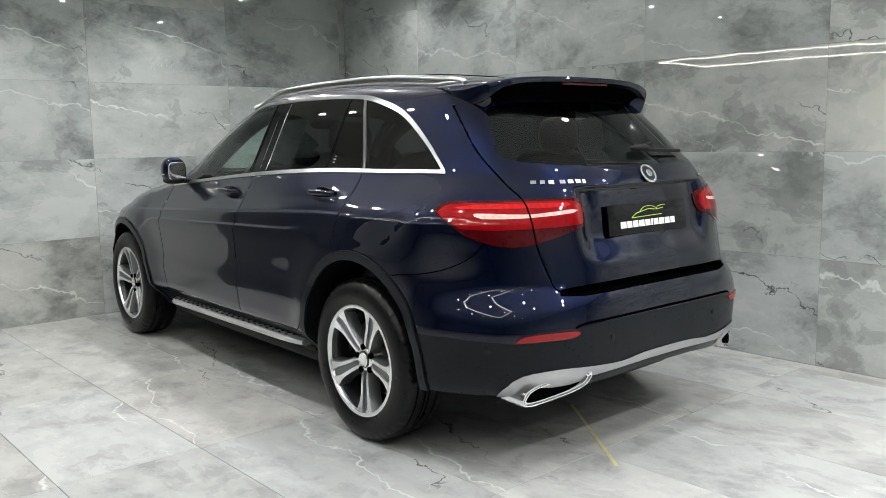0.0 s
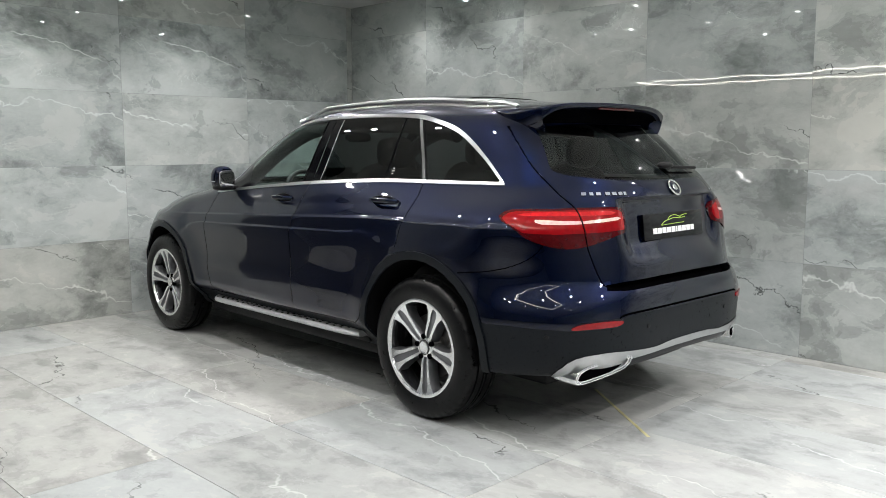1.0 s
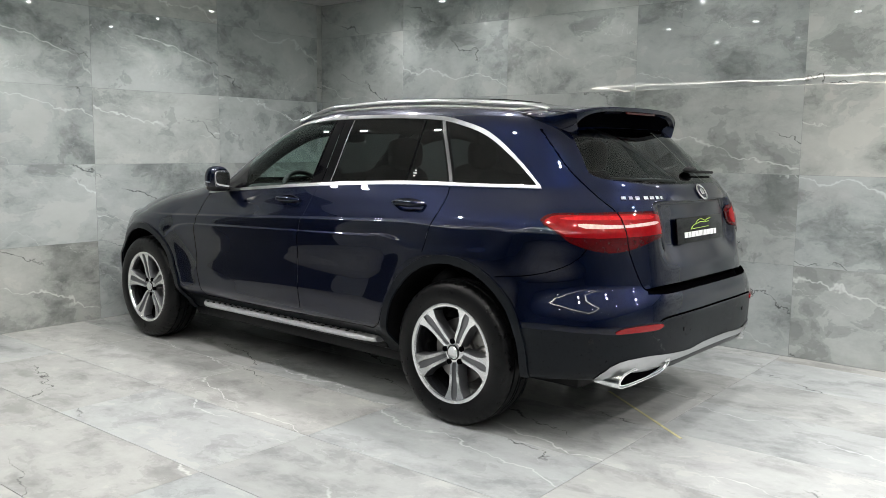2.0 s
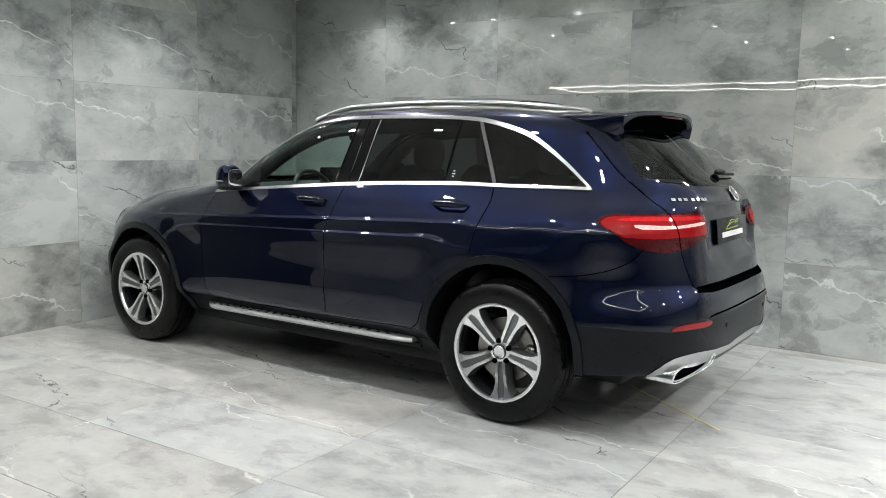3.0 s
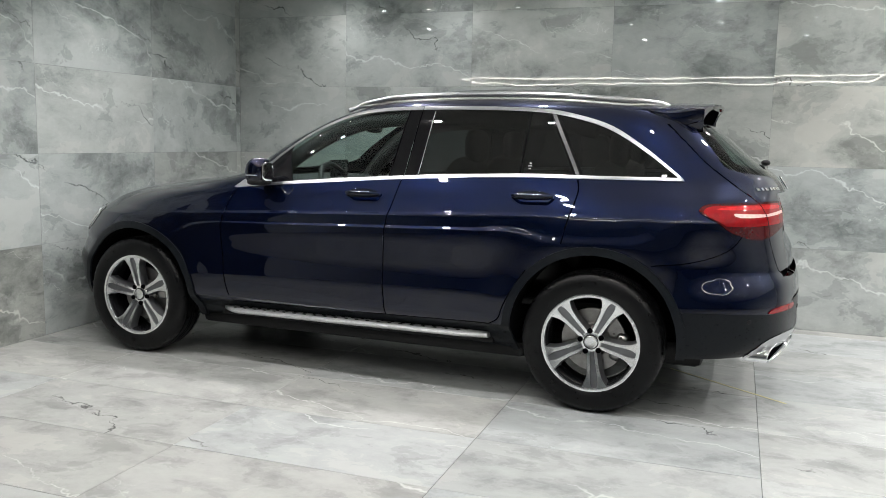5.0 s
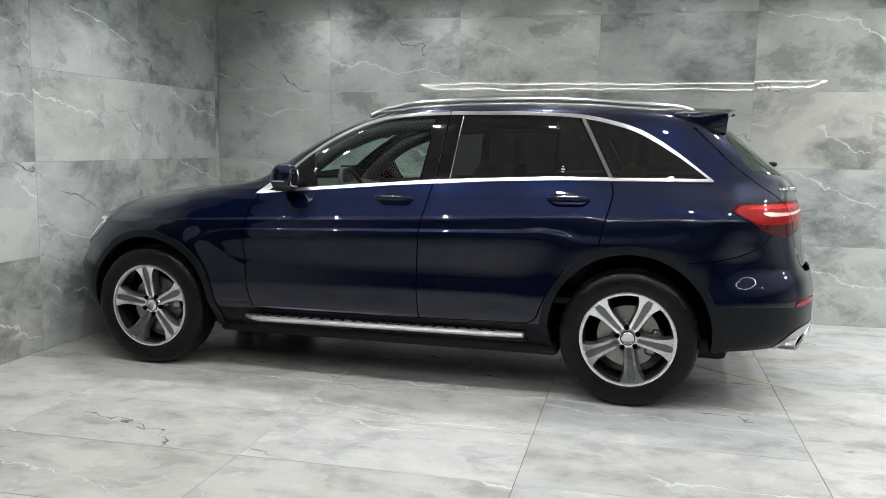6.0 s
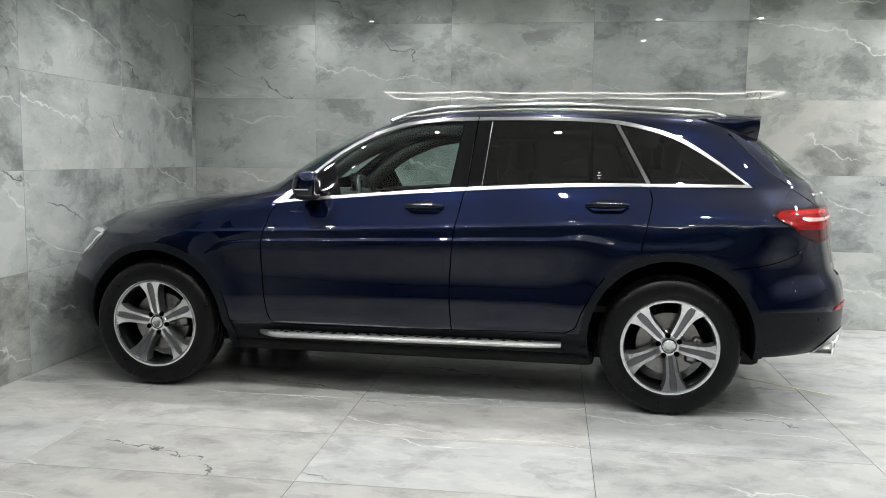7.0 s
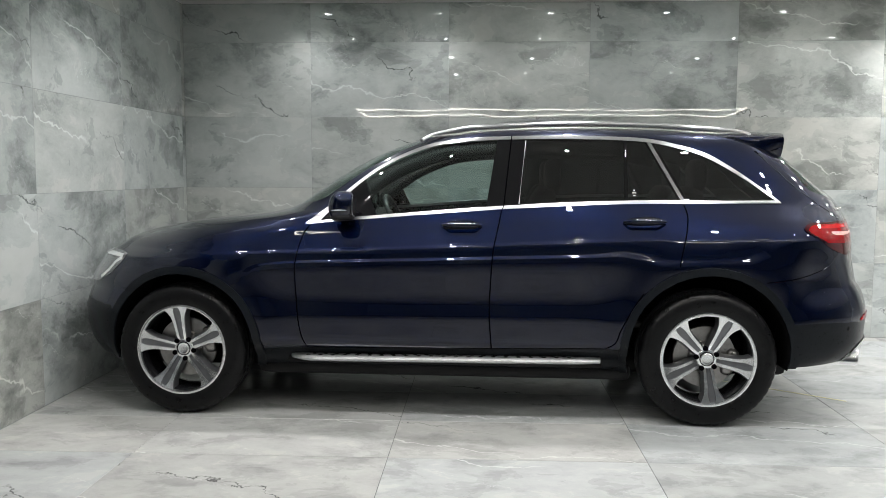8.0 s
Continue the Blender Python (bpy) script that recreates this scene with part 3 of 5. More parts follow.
def ring_line(c, r, a0, a1, n=26):
    return [(c[0] + r * math.cos(radians(a0 + (a1 - a0) * k / n)), c[1] + r * math.sin(radians(a0 + (a1 - a0) * k / n))) for k in range(n + 1)]


class Skin:
    """The half body, scored and sorted into marks; gives out each mark as a mesh of its own with the surface's own normals."""

    def __init__(self):
        self.bm = body_half()
        self.layer = self.bm.faces.layers.int.new("mark")
        self.names = ["body"]

    def area(self, name, poly, how, where=None, only=("body",), score=True):
        if score:
            cut(self.bm, poly, how, where)
        if name not in self.names:
            self.names.append(name)
        keep = None if only is None else tuple(self.names.index(o) for o in only if o in self.names)
        claim(self.bm, self.layer, poly, how, self.names.index(name), where, keep)

    def pieces(self, name):
        """Splits a mark into its separate patches, each a mark of its own; gives their names."""
        k = self.names.index(name)
        todo = {f for f in self.bm.faces if f[self.layer] == k}
        found = []
        while todo:
            stack, patch = [todo.pop()], []
            while stack:
                f = stack.pop()
                patch.append(f)
                for e in f.edges:
                    for g in e.link_faces:
                        if g in todo:
                            todo.discard(g)
                            stack.append(g)
            if sum(f.calc_area() for f in patch) < 2e-5:
                continue
            found.append("%s %d" % (name, len(found)))
            self.names.append(found[-1])
            for f in patch:
                f[self.layer] = len(self.names) - 1
        return found

    def give(self, name, side=0, push=0.0, thick=0.0):
        """side 0: both halves joined; -1: the left half; 1: its mirror."""
        k = self.names.index(name)
        verts, faces, normals, index = [], [], [], {}
        for f in self.bm.faces:
            if f[self.layer] != k:
                continue
            face = []
            for v in f.verts:
                if v.index not in index:
                    index[v.index] = len(verts)
                    verts.append(v.co + v.normal * push)
                    normals.append(v.normal.copy())
                face.append(index[v.index])
            faces.append(face)
        if side >= 0:
            base, more = len(verts), []
            twin = {}
            for i in range(base):
                if side == 0 and abs(verts[i].y) < 1e-4:
                    twin[i] = i
                    normals[i] = Vector((normals[i].x, 0, normals[i].z)).normalized()
                else:
                    twin[i] = len(verts)
                    verts.append(Vector((verts[i].x, -verts[i].y, verts[i].z)))
                    normals.append(Vector((normals[i].x, -normals[i].y, normals[i].z)))
            more = [[twin[i] for i in face][::-1] for face in faces]
            faces = faces + more if side == 0 else more
        if side == 1:
            used = sorted({i for f in faces for i in f})
            back = {i: j for j, i in enumerate(used)}
            verts, normals = [verts[i] for i in used], [normals[i] for i in used]
            faces = [[back[i] for i in f] for f in faces]
        if thick:
            n = len(verts)
            edge = {}
            for f in faces:
                for a, b in zip(f, f[1:] + f[:1]):
                    if (b, a) in edge:
                        edge.pop((b, a))
                    else:
                        edge[(a, b)] = 1
            for i in range(n):
                verts.append(verts[i] - normals[i] * thick)
            faces = faces + [[i + n for i in f][::-1] for f in faces] + [[b, a, a + n, b + n] for a, b in edge]
        me = bpy.data.meshes.new(name)
        me.from_pydata([tuple(v) for v in verts], [], faces)
        me.update()
        me.shade_smooth()
        if not thick:
            me.normals_split_custom_set_from_vertices([tuple(n) for n in normals])
        else:
            me.set_sharp_from_angle(angle=radians(35))
        return me


skin = Skin()
on_side = lambda c: c.y < -0.3
at_tail = lambda c: c.x > 0.3
at_rear = lambda c: c.x > 0.28 and c.y < 0.01
from mathutils.bvhtree import BVHTree
def roof_at(x, y):
    """The height of the roof skin over x and y."""
    return tree.ray_cast(Vector((x, -abs(y) - 1e-4, 3)), Vector((0, 0, -1)))[0].z


tree = BVHTree.FromBMesh(skin.bm)


def side_at(x, z):
    """The left flank's point and normal at x and z."""
    p, n, _, _ = tree.ray_cast(Vector((x, -2, z)), Vector((0, 1, 0)))
    return p, (n if n.y < 0 else -n)


def tail_at(y, z):
    p, n, _, _ = tree.ray_cast(Vector((3, -abs(y) - 1e-4, z)), Vector((-1, 0, 0)))
    n = n if n.x > 0 else -n
    return (p, n) if y <= 0 else (Vector((p.x, -p.y, p.z)), Vector((n.x, -n.y, n.z)))


def round_at(phi, z):
    d = Vector((math.cos(phi), -math.sin(phi), 0))
    p, n, _, _ = tree.ray_cast(Vector((AXIS, 0, z)) + d * 2, -d)
    return p, (n if n.dot(d) > 0 else -n)


# outlines seen from the side
CHROME_OUT = round_line([(-2.185, 1.068), (-2.06, 1.168), (-1.945, 1.274), (-1.815, 1.375), (-1.685, 1.447), (-1.495, 1.517), (-1.28, 1.545), (-1.05, 1.556), (-0.67, 1.558), (-0.342, 1.546), (-0.157, 1.515), (0.024, 1.458), (0.208, 1.345), (0.390, 1.206)]) + \
    round_line([(0.402, 1.192), (0.0, 1.188), (-0.46, 1.184), (-1.10, 1.153), (-1.89, 1.092), (-2.185, 1.064)])[:-1]
DLO = round_line([(-2.10, 1.086), (-1.94, 1.254), (-1.81, 1.356), (-1.68, 1.428), (-1.49, 1.498), (-1.28, 1.526), (-1.05, 1.537), (-0.67, 1.539), (-0.35, 1.527), (-0.17, 1.497), (0.01, 1.441), (0.196, 1.334), (0.368, 1.210)]) + \
    round_line([(0.364, 1.206), (0.0, 1.204), (-0.46, 1.202), (-1.10, 1.171), (-1.89, 1.108), (-2.10, 1.086)])[:-1]
skin.area("void", ring_line(ARCH_R, 0.425, -30, 205) + [(-0.39, 0.15), (0.39, 0.15)], "side", on_side)
skin.area("void", ring_line(ARCH_F, 0.414, -35, 215) + [(-3.2, 0.12), (-2.5, 0.12)], "side", on_side)
skin.area("rear_arch", ring_line(ARCH_R, 0.466, -22, 202) + [(-0.45, 0.12), (0.45, 0.12)], "side", on_side)
skin.area("front_arch", ring_line(ARCH_F, 0.455, -25, 205) + [(-3.3, 0.10), (-2.46, 0.10)], "side", on_side)
skin.area("chrome_band", CHROME_OUT, "side", on_side)
skin.area("pillar", DLO, "side", on_side, only=("chrome_band",))
skin.area("glass_front", [(-1.80, 0.9), (-1.79, 1.12), (-1.865, 1.297), (-1.90, 1.7), (-1.105, 1.7), (-1.13, 1.537), (-1.187, 1.165), (-1.21, 0.9)], "side", on_side, only=("pillar",))
skin.area("glass_rear", [(-1.03, 0.9), (-1.003, 1.18), (-0.968, 1.537), (-0.955, 1.7), (-0.43, 1.7), (-0.445, 0.9)], "side", on_side, only=("pillar",))
skin.area("glass_fixed", [(-0.425, 0.9), (-0.41, 1.7), (-0.41, 1.7), (-0.320, 1.527), (-0.148, 1.20), (-0.148, 0.9)], "side", on_side, only=("pillar",))
skin.area("quarter_chrome", [(-0.359, 1.62), (-0.309, 1.527), (-0.134, 1.20), (-0.110, 1.15), (-0.090, 1.15), (-0.114, 1.20), (-0.288, 1.527), (-0.334, 1.62)], "side", on_side, only=("pillar",))
skin.area("glass_quarter", [(-0.311, 1.62), (-0.270, 1.527), (-0.098, 1.20), (-0.08, 1.15), (0.5, 1.15), (0.5, 1.62)], "side", on_side, only=("pillar",))
# lamps, bumper and tailgate
SPLIT = [(1.78, 0.545), (1.40, 0.555), (1.34, 0.566), (1.2, 0.570), (1.0, 0.567), (0.906, 0.562), (0.80, 0.566), (0.67, 0.567), (0.643, 0.594), (0.621, 0.612), (0.39, 0.618), (-0.1, 0.620)]
LAMP = round_line([(1.29, 1.047), (1.282, 1.072), (1.225, 1.088), (1.04, 1.092), (0.88, 1.097), (0.68, 1.098), (0.607, 1.091), (0.572, 1.064), (0.566, 1.021), (0.585, 0.985), (0.65, 0.970), (0.75, 0.945), (0.83, 0.927), (0.94, 0.917), (1.05, 0.935), (1.135, 0.963), (1.19, 0.998)], True, 3)
GATE = round_line([(1.607, 1.541), (1.525, 1.495), (1.473, 1.465), (1.335, 1.380), (1.205, 1.288), (1.085, 1.215), (0.98, 1.15), (0.895, 1.095), (0.85, 1.012), (0.83, 0.932), (0.795, 0.85), (0.763, 0.79), (0.735, 0.752), (0.68, 0.736)], steps=3)
TRIM = round_line([(1.005, 0.341), (0.945, 0.394), (0.872, 0.437), (0.727, 0.453), (0.575, 0.448), (0.385, 0.444), (0.215, 0.457), (-0.05, 0.46)], steps=3) + [(-0.05, 0.425), (0.161, 0.425), (0.342, 0.420), (0.568, 0.408), (0.62, 0.352), (0.80, 0.335), (1.0, 0.335)]
PANE = round_line([(0.03, 1.487), (-0.30, 1.484), (-0.42, 1.476), (-0.498, 1.466)], steps=3) + round_line([(-0.515, 1.452), (-0.548, 1.379), (-0.582, 1.294), (-0.588, 1.262), (-0.566, 1.244), (-0.524, 1.235), (-0.39, 1.221), (-0.12, 1.214), (0.03, 1.213)], steps=3)
skin.area("void", [(1.85, 0.0), (1.85, 0.325), (1.3, 0.328), (1.0, 0.336), (0.6, 0.36), (0.3, 0.385), (-0.1, 0.39), (-0.1, 0.0)], "round", lambda c: c.x > 0.2, only=("body", "rear_arch"))
skin.area("rear_trim", TRIM, "round", at_tail)
skin.area("reflector", round_line([(0.906, 0.567), (0.871, 0.588), (0.777, 0.597), (0.643, 0.595), (0.665, 0.573), (0.80, 0.569)], True, 3), "round", at_tail)
skin.area("lower_bumper", SPLIT + [(-0.1, 0.1), (1.78, 0.1)], "round", at_tail)
skin.area("tail_lamp", LAMP, "round", at_tail)
skin.area("lamp_edge", LAMP, "round", at_tail, only=("tail_lamp",), score=False)
INNER = [(p[0] + 0.022 * (0.92 - p[0]) / 0.36, p[1] + 0.010 * (1.008 - p[1]) / 0.09) for p in LAMP]
skin.area("tail_lamp", INNER, "round", at_tail, only=("lamp_edge",))
# upper line of the lens: a tube's reflection painted in brighter red
skin.area("lamp_upper", round_line([(1.20, 1.064), (1.10, 1.076), (0.90, 1.079), (0.68, 1.080), (0.68, 1.064), (0.90, 1.062), (1.10, 1.060)], True, 2), "round", at_tail, only=("tail_lamp",))
skin.area("lamp_bar", round_line([(1.105, 1.041), (1.06, 1.025), (0.87, 1.026), (0.646, 1.039), (0.645, 1.053), (0.85, 1.039), (1.06, 1.044)], True, 2), "round", at_tail, only=("tail_lamp",))
skin.area("lamp_dark", [(0.5, 1.0), (0.75, 0.988), (1.0, 0.983), (1.2, 0.99), (1.2, 0.9), (0.5, 0.9)], "round", at_tail, only=("tail_lamp",))
skin.area("rear_pane", PANE, "tail", at_rear)
skin.area("gap", band(GATE, 0.007), "round", at_tail, only=("body", "tail_lamp", "lamp_bar", "lamp_dark", "lamp_edge", "lamp_upper"))
skin.area("recess", [(0.72, 0.752), (0.60, 0.760), (0.3, 0.768), (-0.1, 0.770), (-0.1, 0.730), (0.3, 0.729), (0.60, 0.722), (0.72, 0.728)], "round", at_tail)
skin.area("gap", band(round_line([(1.58, 0.775), (1.496, 0.788), (1.35, 0.803), (1.22, 0.832), (1.11, 0.880), (1.05, 0.938)], steps=3), 0.005), "round", at_tail)
skin.area("gap", band(round_line([(0.655, 0.606), (0.60, 0.620), (0.39, 0.627), (0.2, 0.629), (-0.1, 0.630)], steps=3), 0.011), "round", at_tail)
skin.area("tailgate", GATE + [(0.3, 0.745), (-0.1, 0.745), (-0.1, 1.60), (1.62, 1.60)], "round", at_tail, score=False)
skin.area("rear_bumper", [(1.7, 0.5), (1.58, 0.775), (1.496, 0.788), (1.35, 0.803), (1.22, 0.832), (1.11, 0.880), (1.05, 0.938), (0.94, 0.918), (0.83, 0.927), (0.78, 0.82), (0.70, 0.74), (-0.1, 0.745), (-0.1, 0.5)], "round", at_tail, score=False)
# windscreen and head lamp
at_nose = lambda c: c.x < -1.35 and c.y < 0.01
skin.area("windscreen", [(0.02, 1.150), (-0.35, 1.158), (-0.60, 1.185), (-0.625, 1.215), (-0.54, 1.42), (-0.49, 1.505), (-0.44, 1.545), (-0.2, 1.562), (0.02, 1.565)], "tail", at_nose)
skin.area("head_lamp", [(-3.56, 0.715), (-3.56, 0.885), (-3.40, 0.897), (-3.27, 0.893), (-3.232, 0.884), (-3.250, 0.850), (-3.32, 0.775), (-3.43, 0.722)], "side", on_side)
for strip in ([(-3.56, 0.872), (-3.38, 0.876), (-3.255, 0.872)], [(-3.41, 0.745), (-3.345, 0.790), (-3.30, 0.838), (-3.255, 0.862)]):
    skin.area("lamp_strip", band(round_line(strip, steps=4), 0.017), "side", on_side, only=("head_lamp",))
skin.area("front_bumper", [(-4, 0.1), (-4, 0.62), (-3.5, 0.62), (-3.30, 0.60), (-3.2, 0.3), (-3.2, 0.1)], "side", lambda c: c.x < -3)
# sill cladding and door cuts
skin.area("cladding", [(-2.60, 0.10), (-2.60, 0.36), (-2.40, 0.372), (-2.15, 0.384), (-0.50, 0.413), (-0.35, 0.42), (-0.30, 0.10)], "side", on_side)
for line in (round_line([(-2.155, 1.064), (-2.195, 1.0), (-2.222, 0.862), (-2.222, 0.70), (-2.205, 0.50), (-2.17, 0.384)]),
             round_line([(-1.10, 1.156), (-1.125, 1.03), (-1.146, 0.918), (-1.160, 0.70), (-1.162, 0.582), (-1.150, 0.400)]),
             round_line([(-0.125, 1.188), (-0.110, 1.13), (-0.120, 1.06), (-0.145, 0.96), (-0.165, 0.862)]),
             round_line([(-0.345, 0.72), (-0.41, 0.62), (-0.462, 0.52), (-0.488, 0.45), (-0.54, 0.414)]),
             [(-2.17, 0.384), (-1.3, 0.398), (-0.54, 0.413)],
             [(-1.098, 1.155), (-1.090, 1.175), (-1.050, 1.56)]):
    skin.area("gap", band(line, 0.007), "side", on_side, only=("body", "cladding", "pillar", "chrome_band"))
DOOR_F = [(-2.155, 1.10), (-2.195, 1.0), (-2.222, 0.862), (-2.222, 0.70), (-2.205, 0.50), (-2.17, 0.384), (-1.15, 0.40), (-1.162, 0.582), (-1.16, 0.7), (-1.146, 0.918), (-1.10, 1.2)]
DOOR_R = [(-1.10, 1.2), (-1.146, 0.918), (-1.16, 0.7), (-1.162, 0.582), (-1.15, 0.40), (-0.54, 0.413), (-0.488, 0.45), (-0.462, 0.52), (-0.41, 0.62), (-0.345, 0.72), (-0.165, 0.862), (-0.120, 1.06), (-0.125, 1.2)]
skin.area("front_door", DOOR_F, "side", on_side, score=False)
skin.area("rear_door", DOOR_R, "side", on_side, score=False)
skin.bm.normal_update()
skin.bm.verts.index_update()

# ---- the car: parts ----
car = thing("car", "dark blue metallic sport utility car with silver window trim", "car", CAR_POSE)


def panel(name, mark, mat, side=0, parent=None, label="", push=0.0, thick=0.0):
    return part(name, skin.give(mark, side, push, thick), mat, parent or car, label, smooth=False)


body = panel("body", "body", PAINT)
tailgate = panel("tailgate", "tailgate", PAINT)
rear_bumper = panel("rear_bumper", "rear_bumper", PAINT)
lower_bumper = panel("lower_bumper", "lower_bumper", PLASTIC, label="dark grey plastic lower bumper")
panel("rear_trim", "rear_trim", SATIN, 0, lower_bumper, "satin silver trim over the exhaust tips", 0.005)
front_bumper = panel("front_bumper", "front_bumper", PLASTIC, label="dark grey front bumper")
panel("windscreen", "windscreen", GLASS, label="clear windscreen")
panel("rear_window", "rear_pane", GLASS_REAR, 0, tailgate, "tinted rear window")
seams, trims, uppers = skin.pieces("gap"), skin.pieces("pillar"), skin.pieces("lamp_upper")
# black stands for the plastic step and the overhang's shade on it
panel("step_recess", "recess", SEAM, 0, rear_bumper, "gap under the tailgate, its shade painted black", -0.045)
for side, word in ((-1, "left"), (1, "right")):
    panel("wheel_arch", "rear_arch", PLASTIC, side, label="dark plastic arch trim", push=0.010, thick=0.012)
    panel("wheel_arch", "front_arch", PLASTIC, side, label="dark plastic arch trim", push=0.010, thick=0.012)
    panel("sill", "cladding", PLASTIC, side, label="dark plastic sill")
    panel("window_trim", "chrome_band", SATIN, side, label="satin silver window trim", push=0.004, thick=0.008)
    for mark in trims:
        panel("pillar_trim", mark, GLOSS_BLACK, side, label="gloss black pillar trim")
    for mark in seams:
        panel("shut_line", mark, SEAM, side, push=-0.003)
    panel("quarter_window", "glass_quarter", GLASS_DARK, side, label="dark privacy glass")
    panel("window_bar", "quarter_chrome", DULL_METAL, side, push=0.004, thick=0.008)
    door = panel("front_door", "front_door", PAINT, side)
    panel("window", "glass_front", GLASS, side, door, "lightly tinted door glass")
    back = panel("rear_door", "rear_door", PAINT, side)
    panel("window", "glass_rear", GLASS_DARK, side, back, "dark privacy glass")
    panel("corner_window", "glass_fixed", GLASS_DARK, side, back, "dark privacy glass")
    lamp = panel("tail_lamp", "tail_lamp", LENS_RED, side, label="red tail lamp", push=0.005)
    panel("lamp_rim", "lamp_edge", LENS_DARK, side, lamp, "dark red lens rim", 0.005)
    for mark in uppers:
        panel("glow_line", mark, LENS_REFLECT, side, lamp, "bright red reflection line painted on the lens", 0.0055)
    panel("light_bar", "lamp_bar", LENS_PALE, side, lamp, "pale light bar", 0.006)
    panel("lower_lens", "lamp_dark", LENS_DARK, side, lamp, "dark red lower lens", 0.004)
    panel("reflector", "reflector", LENS_RED, side, rear_bumper, "red reflector", 0.006, 0.008)
    head = panel("head_lamp", "head_lamp", HEAD_DARK, side, label="clear head lamp", push=0.003)
    panel("light_strip", "lamp_strip", STRIP_LENS, side, head, "pale daytime light strip", 0.005)
    if side < 0:
        left_front, left_rear = door, back
    else:
        right_front, right_rear = door, back


def flank(points, name, mat, parent, r, push=0.004, flatten=0.5):
    """A thin bead along a line on the left flank."""
    pts = []
    for x, z in points:
        p, n = side_at(x, z)
        pts.append(p + n * push)
    return part(name, pipe(pts, r, 8, flatten), mat, parent)


# dividers between the panes
for a, b in (((-1.008, 1.182), (-0.972, 1.53)), ((-0.435, 1.206), (-0.420, 1.53)), ((-1.182, 1.175), (-1.128, 1.53))):
    flank([(a[0] + (b[0] - a[0]) * k / 6, a[1] + (b[1] - a[1]) * k / 6) for k in range(7)], "pane_bead", SATIN if -1.1 < a[0] < -0.9 else GLOSS_BLACK, left_rear if a[0] > -1.1 else left_front, 0.003)
# window sticker in the fixed pane
for dz, w in ((0.0, 0.022), (0.014, 0.010), (-0.014, 0.014)):
    p, n = side_at(-0.385, 1.245 + dz)
    part("sticker", box((w, 0.0008, 0.006), p + n * 0.0025), WHITE_PRINT, left_rear, "small pale print")


def handle(parent, x0, x1, z, flip=1):
    """A grip bar with a painted strap over a dark finger cup."""
    mid, n = side_at((x0 + x1) / 2, z)
    L = x1 - x0
    cup = bmesh.new()
    bmesh.ops.create_uvsphere(cup, u_segments=28, v_segments=14, radius=1)
    bmesh.ops.scale(cup, vec=(L * 0.5, 0.008, 0.036), verts=cup.verts)
    grip = bmesh.new()
    rings = []
    for k in range(15):
        t = k / 14
        s = math.sin(math.pi * t)
        x = (t - 0.5) * L
        y = -0.006 - 0.034 * min(1, s * 1.9)
        h = 0.0085 + 0.006 * s
        rings.append([grip.verts.new((x, y + 0.008 * math.cos(a), 0.008 + h * math.sin(a) + 0.004 * s)) for a in np.linspace(0, 2 * math.pi, 12, endpoint=False)])
    for a, b in zip(rings, rings[1:]):
        for j in range(12):
            grip.faces.new((a[j], a[(j + 1) % 12], b[(j + 1) % 12], b[j]))
    grip.faces.new(rings[0])
    grip.faces.new(rings[-1])
    bmesh.ops.recalc_face_normals(grip, faces=grip.faces)
    at = Vector((mid.x, mid.y * flip, mid.z))
    for bm in (cup, grip):
        if flip < 0:
            bmesh.ops.scale(bm, vec=(1, -1, 1), verts=bm.verts)
            bmesh.ops.reverse_faces(bm, faces=bm.faces)
        bmesh.ops.translate(bm, vec=at, verts=bm.verts)
    grip_ob = part("handle", grip, PAINT, parent, "painted grip handle")
    part("cup", cup, GLOSS_BLACK, grip_ob, "dark finger recess")
    strip = box((L * 0.5, 0.003, 0.0028), at + Vector((0, -0.046 * flip, 0.020)), 0.0015)
    part("strip", strip, CHROME, grip_ob, "thin chrome strip")


for flip, f, r in ((1, left_front, left_rear), (-1, right_front, right_rear)):
    handle(f, -1.424, -1.207, 1.060, flip)
    handle(r, -0.452, -0.228, 1.086, flip)


def mirrored(bm, flip):
    if flip < 0:
        bmesh.ops.scale(bm, vec=(1, -1, 1), verts=bm.verts)
        bmesh.ops.reverse_faces(bm, faces=bm.faces)
    return bm


def rounded(size, at, power=3.0, bm=None, u=32, v=20):
    """A swollen box: a sphere pushed out towards a box's corners."""
    bm = bm or bmesh.new()
    made = bmesh.ops.create_uvsphere(bm, u_segments=u, v_segments=v, radius=1)["verts"]
    for w in made:
        n = (abs(w.co.x) ** power + abs(w.co.y) ** power + abs(w.co.z) ** power) ** (1 / power)
        w.co = Vector((w.co.x / n * size[0] / 2 + at[0], w.co.y / n * size[1] / 2 + at[1], w.co.z / n * size[2] / 2 + at[2]))
    return bm


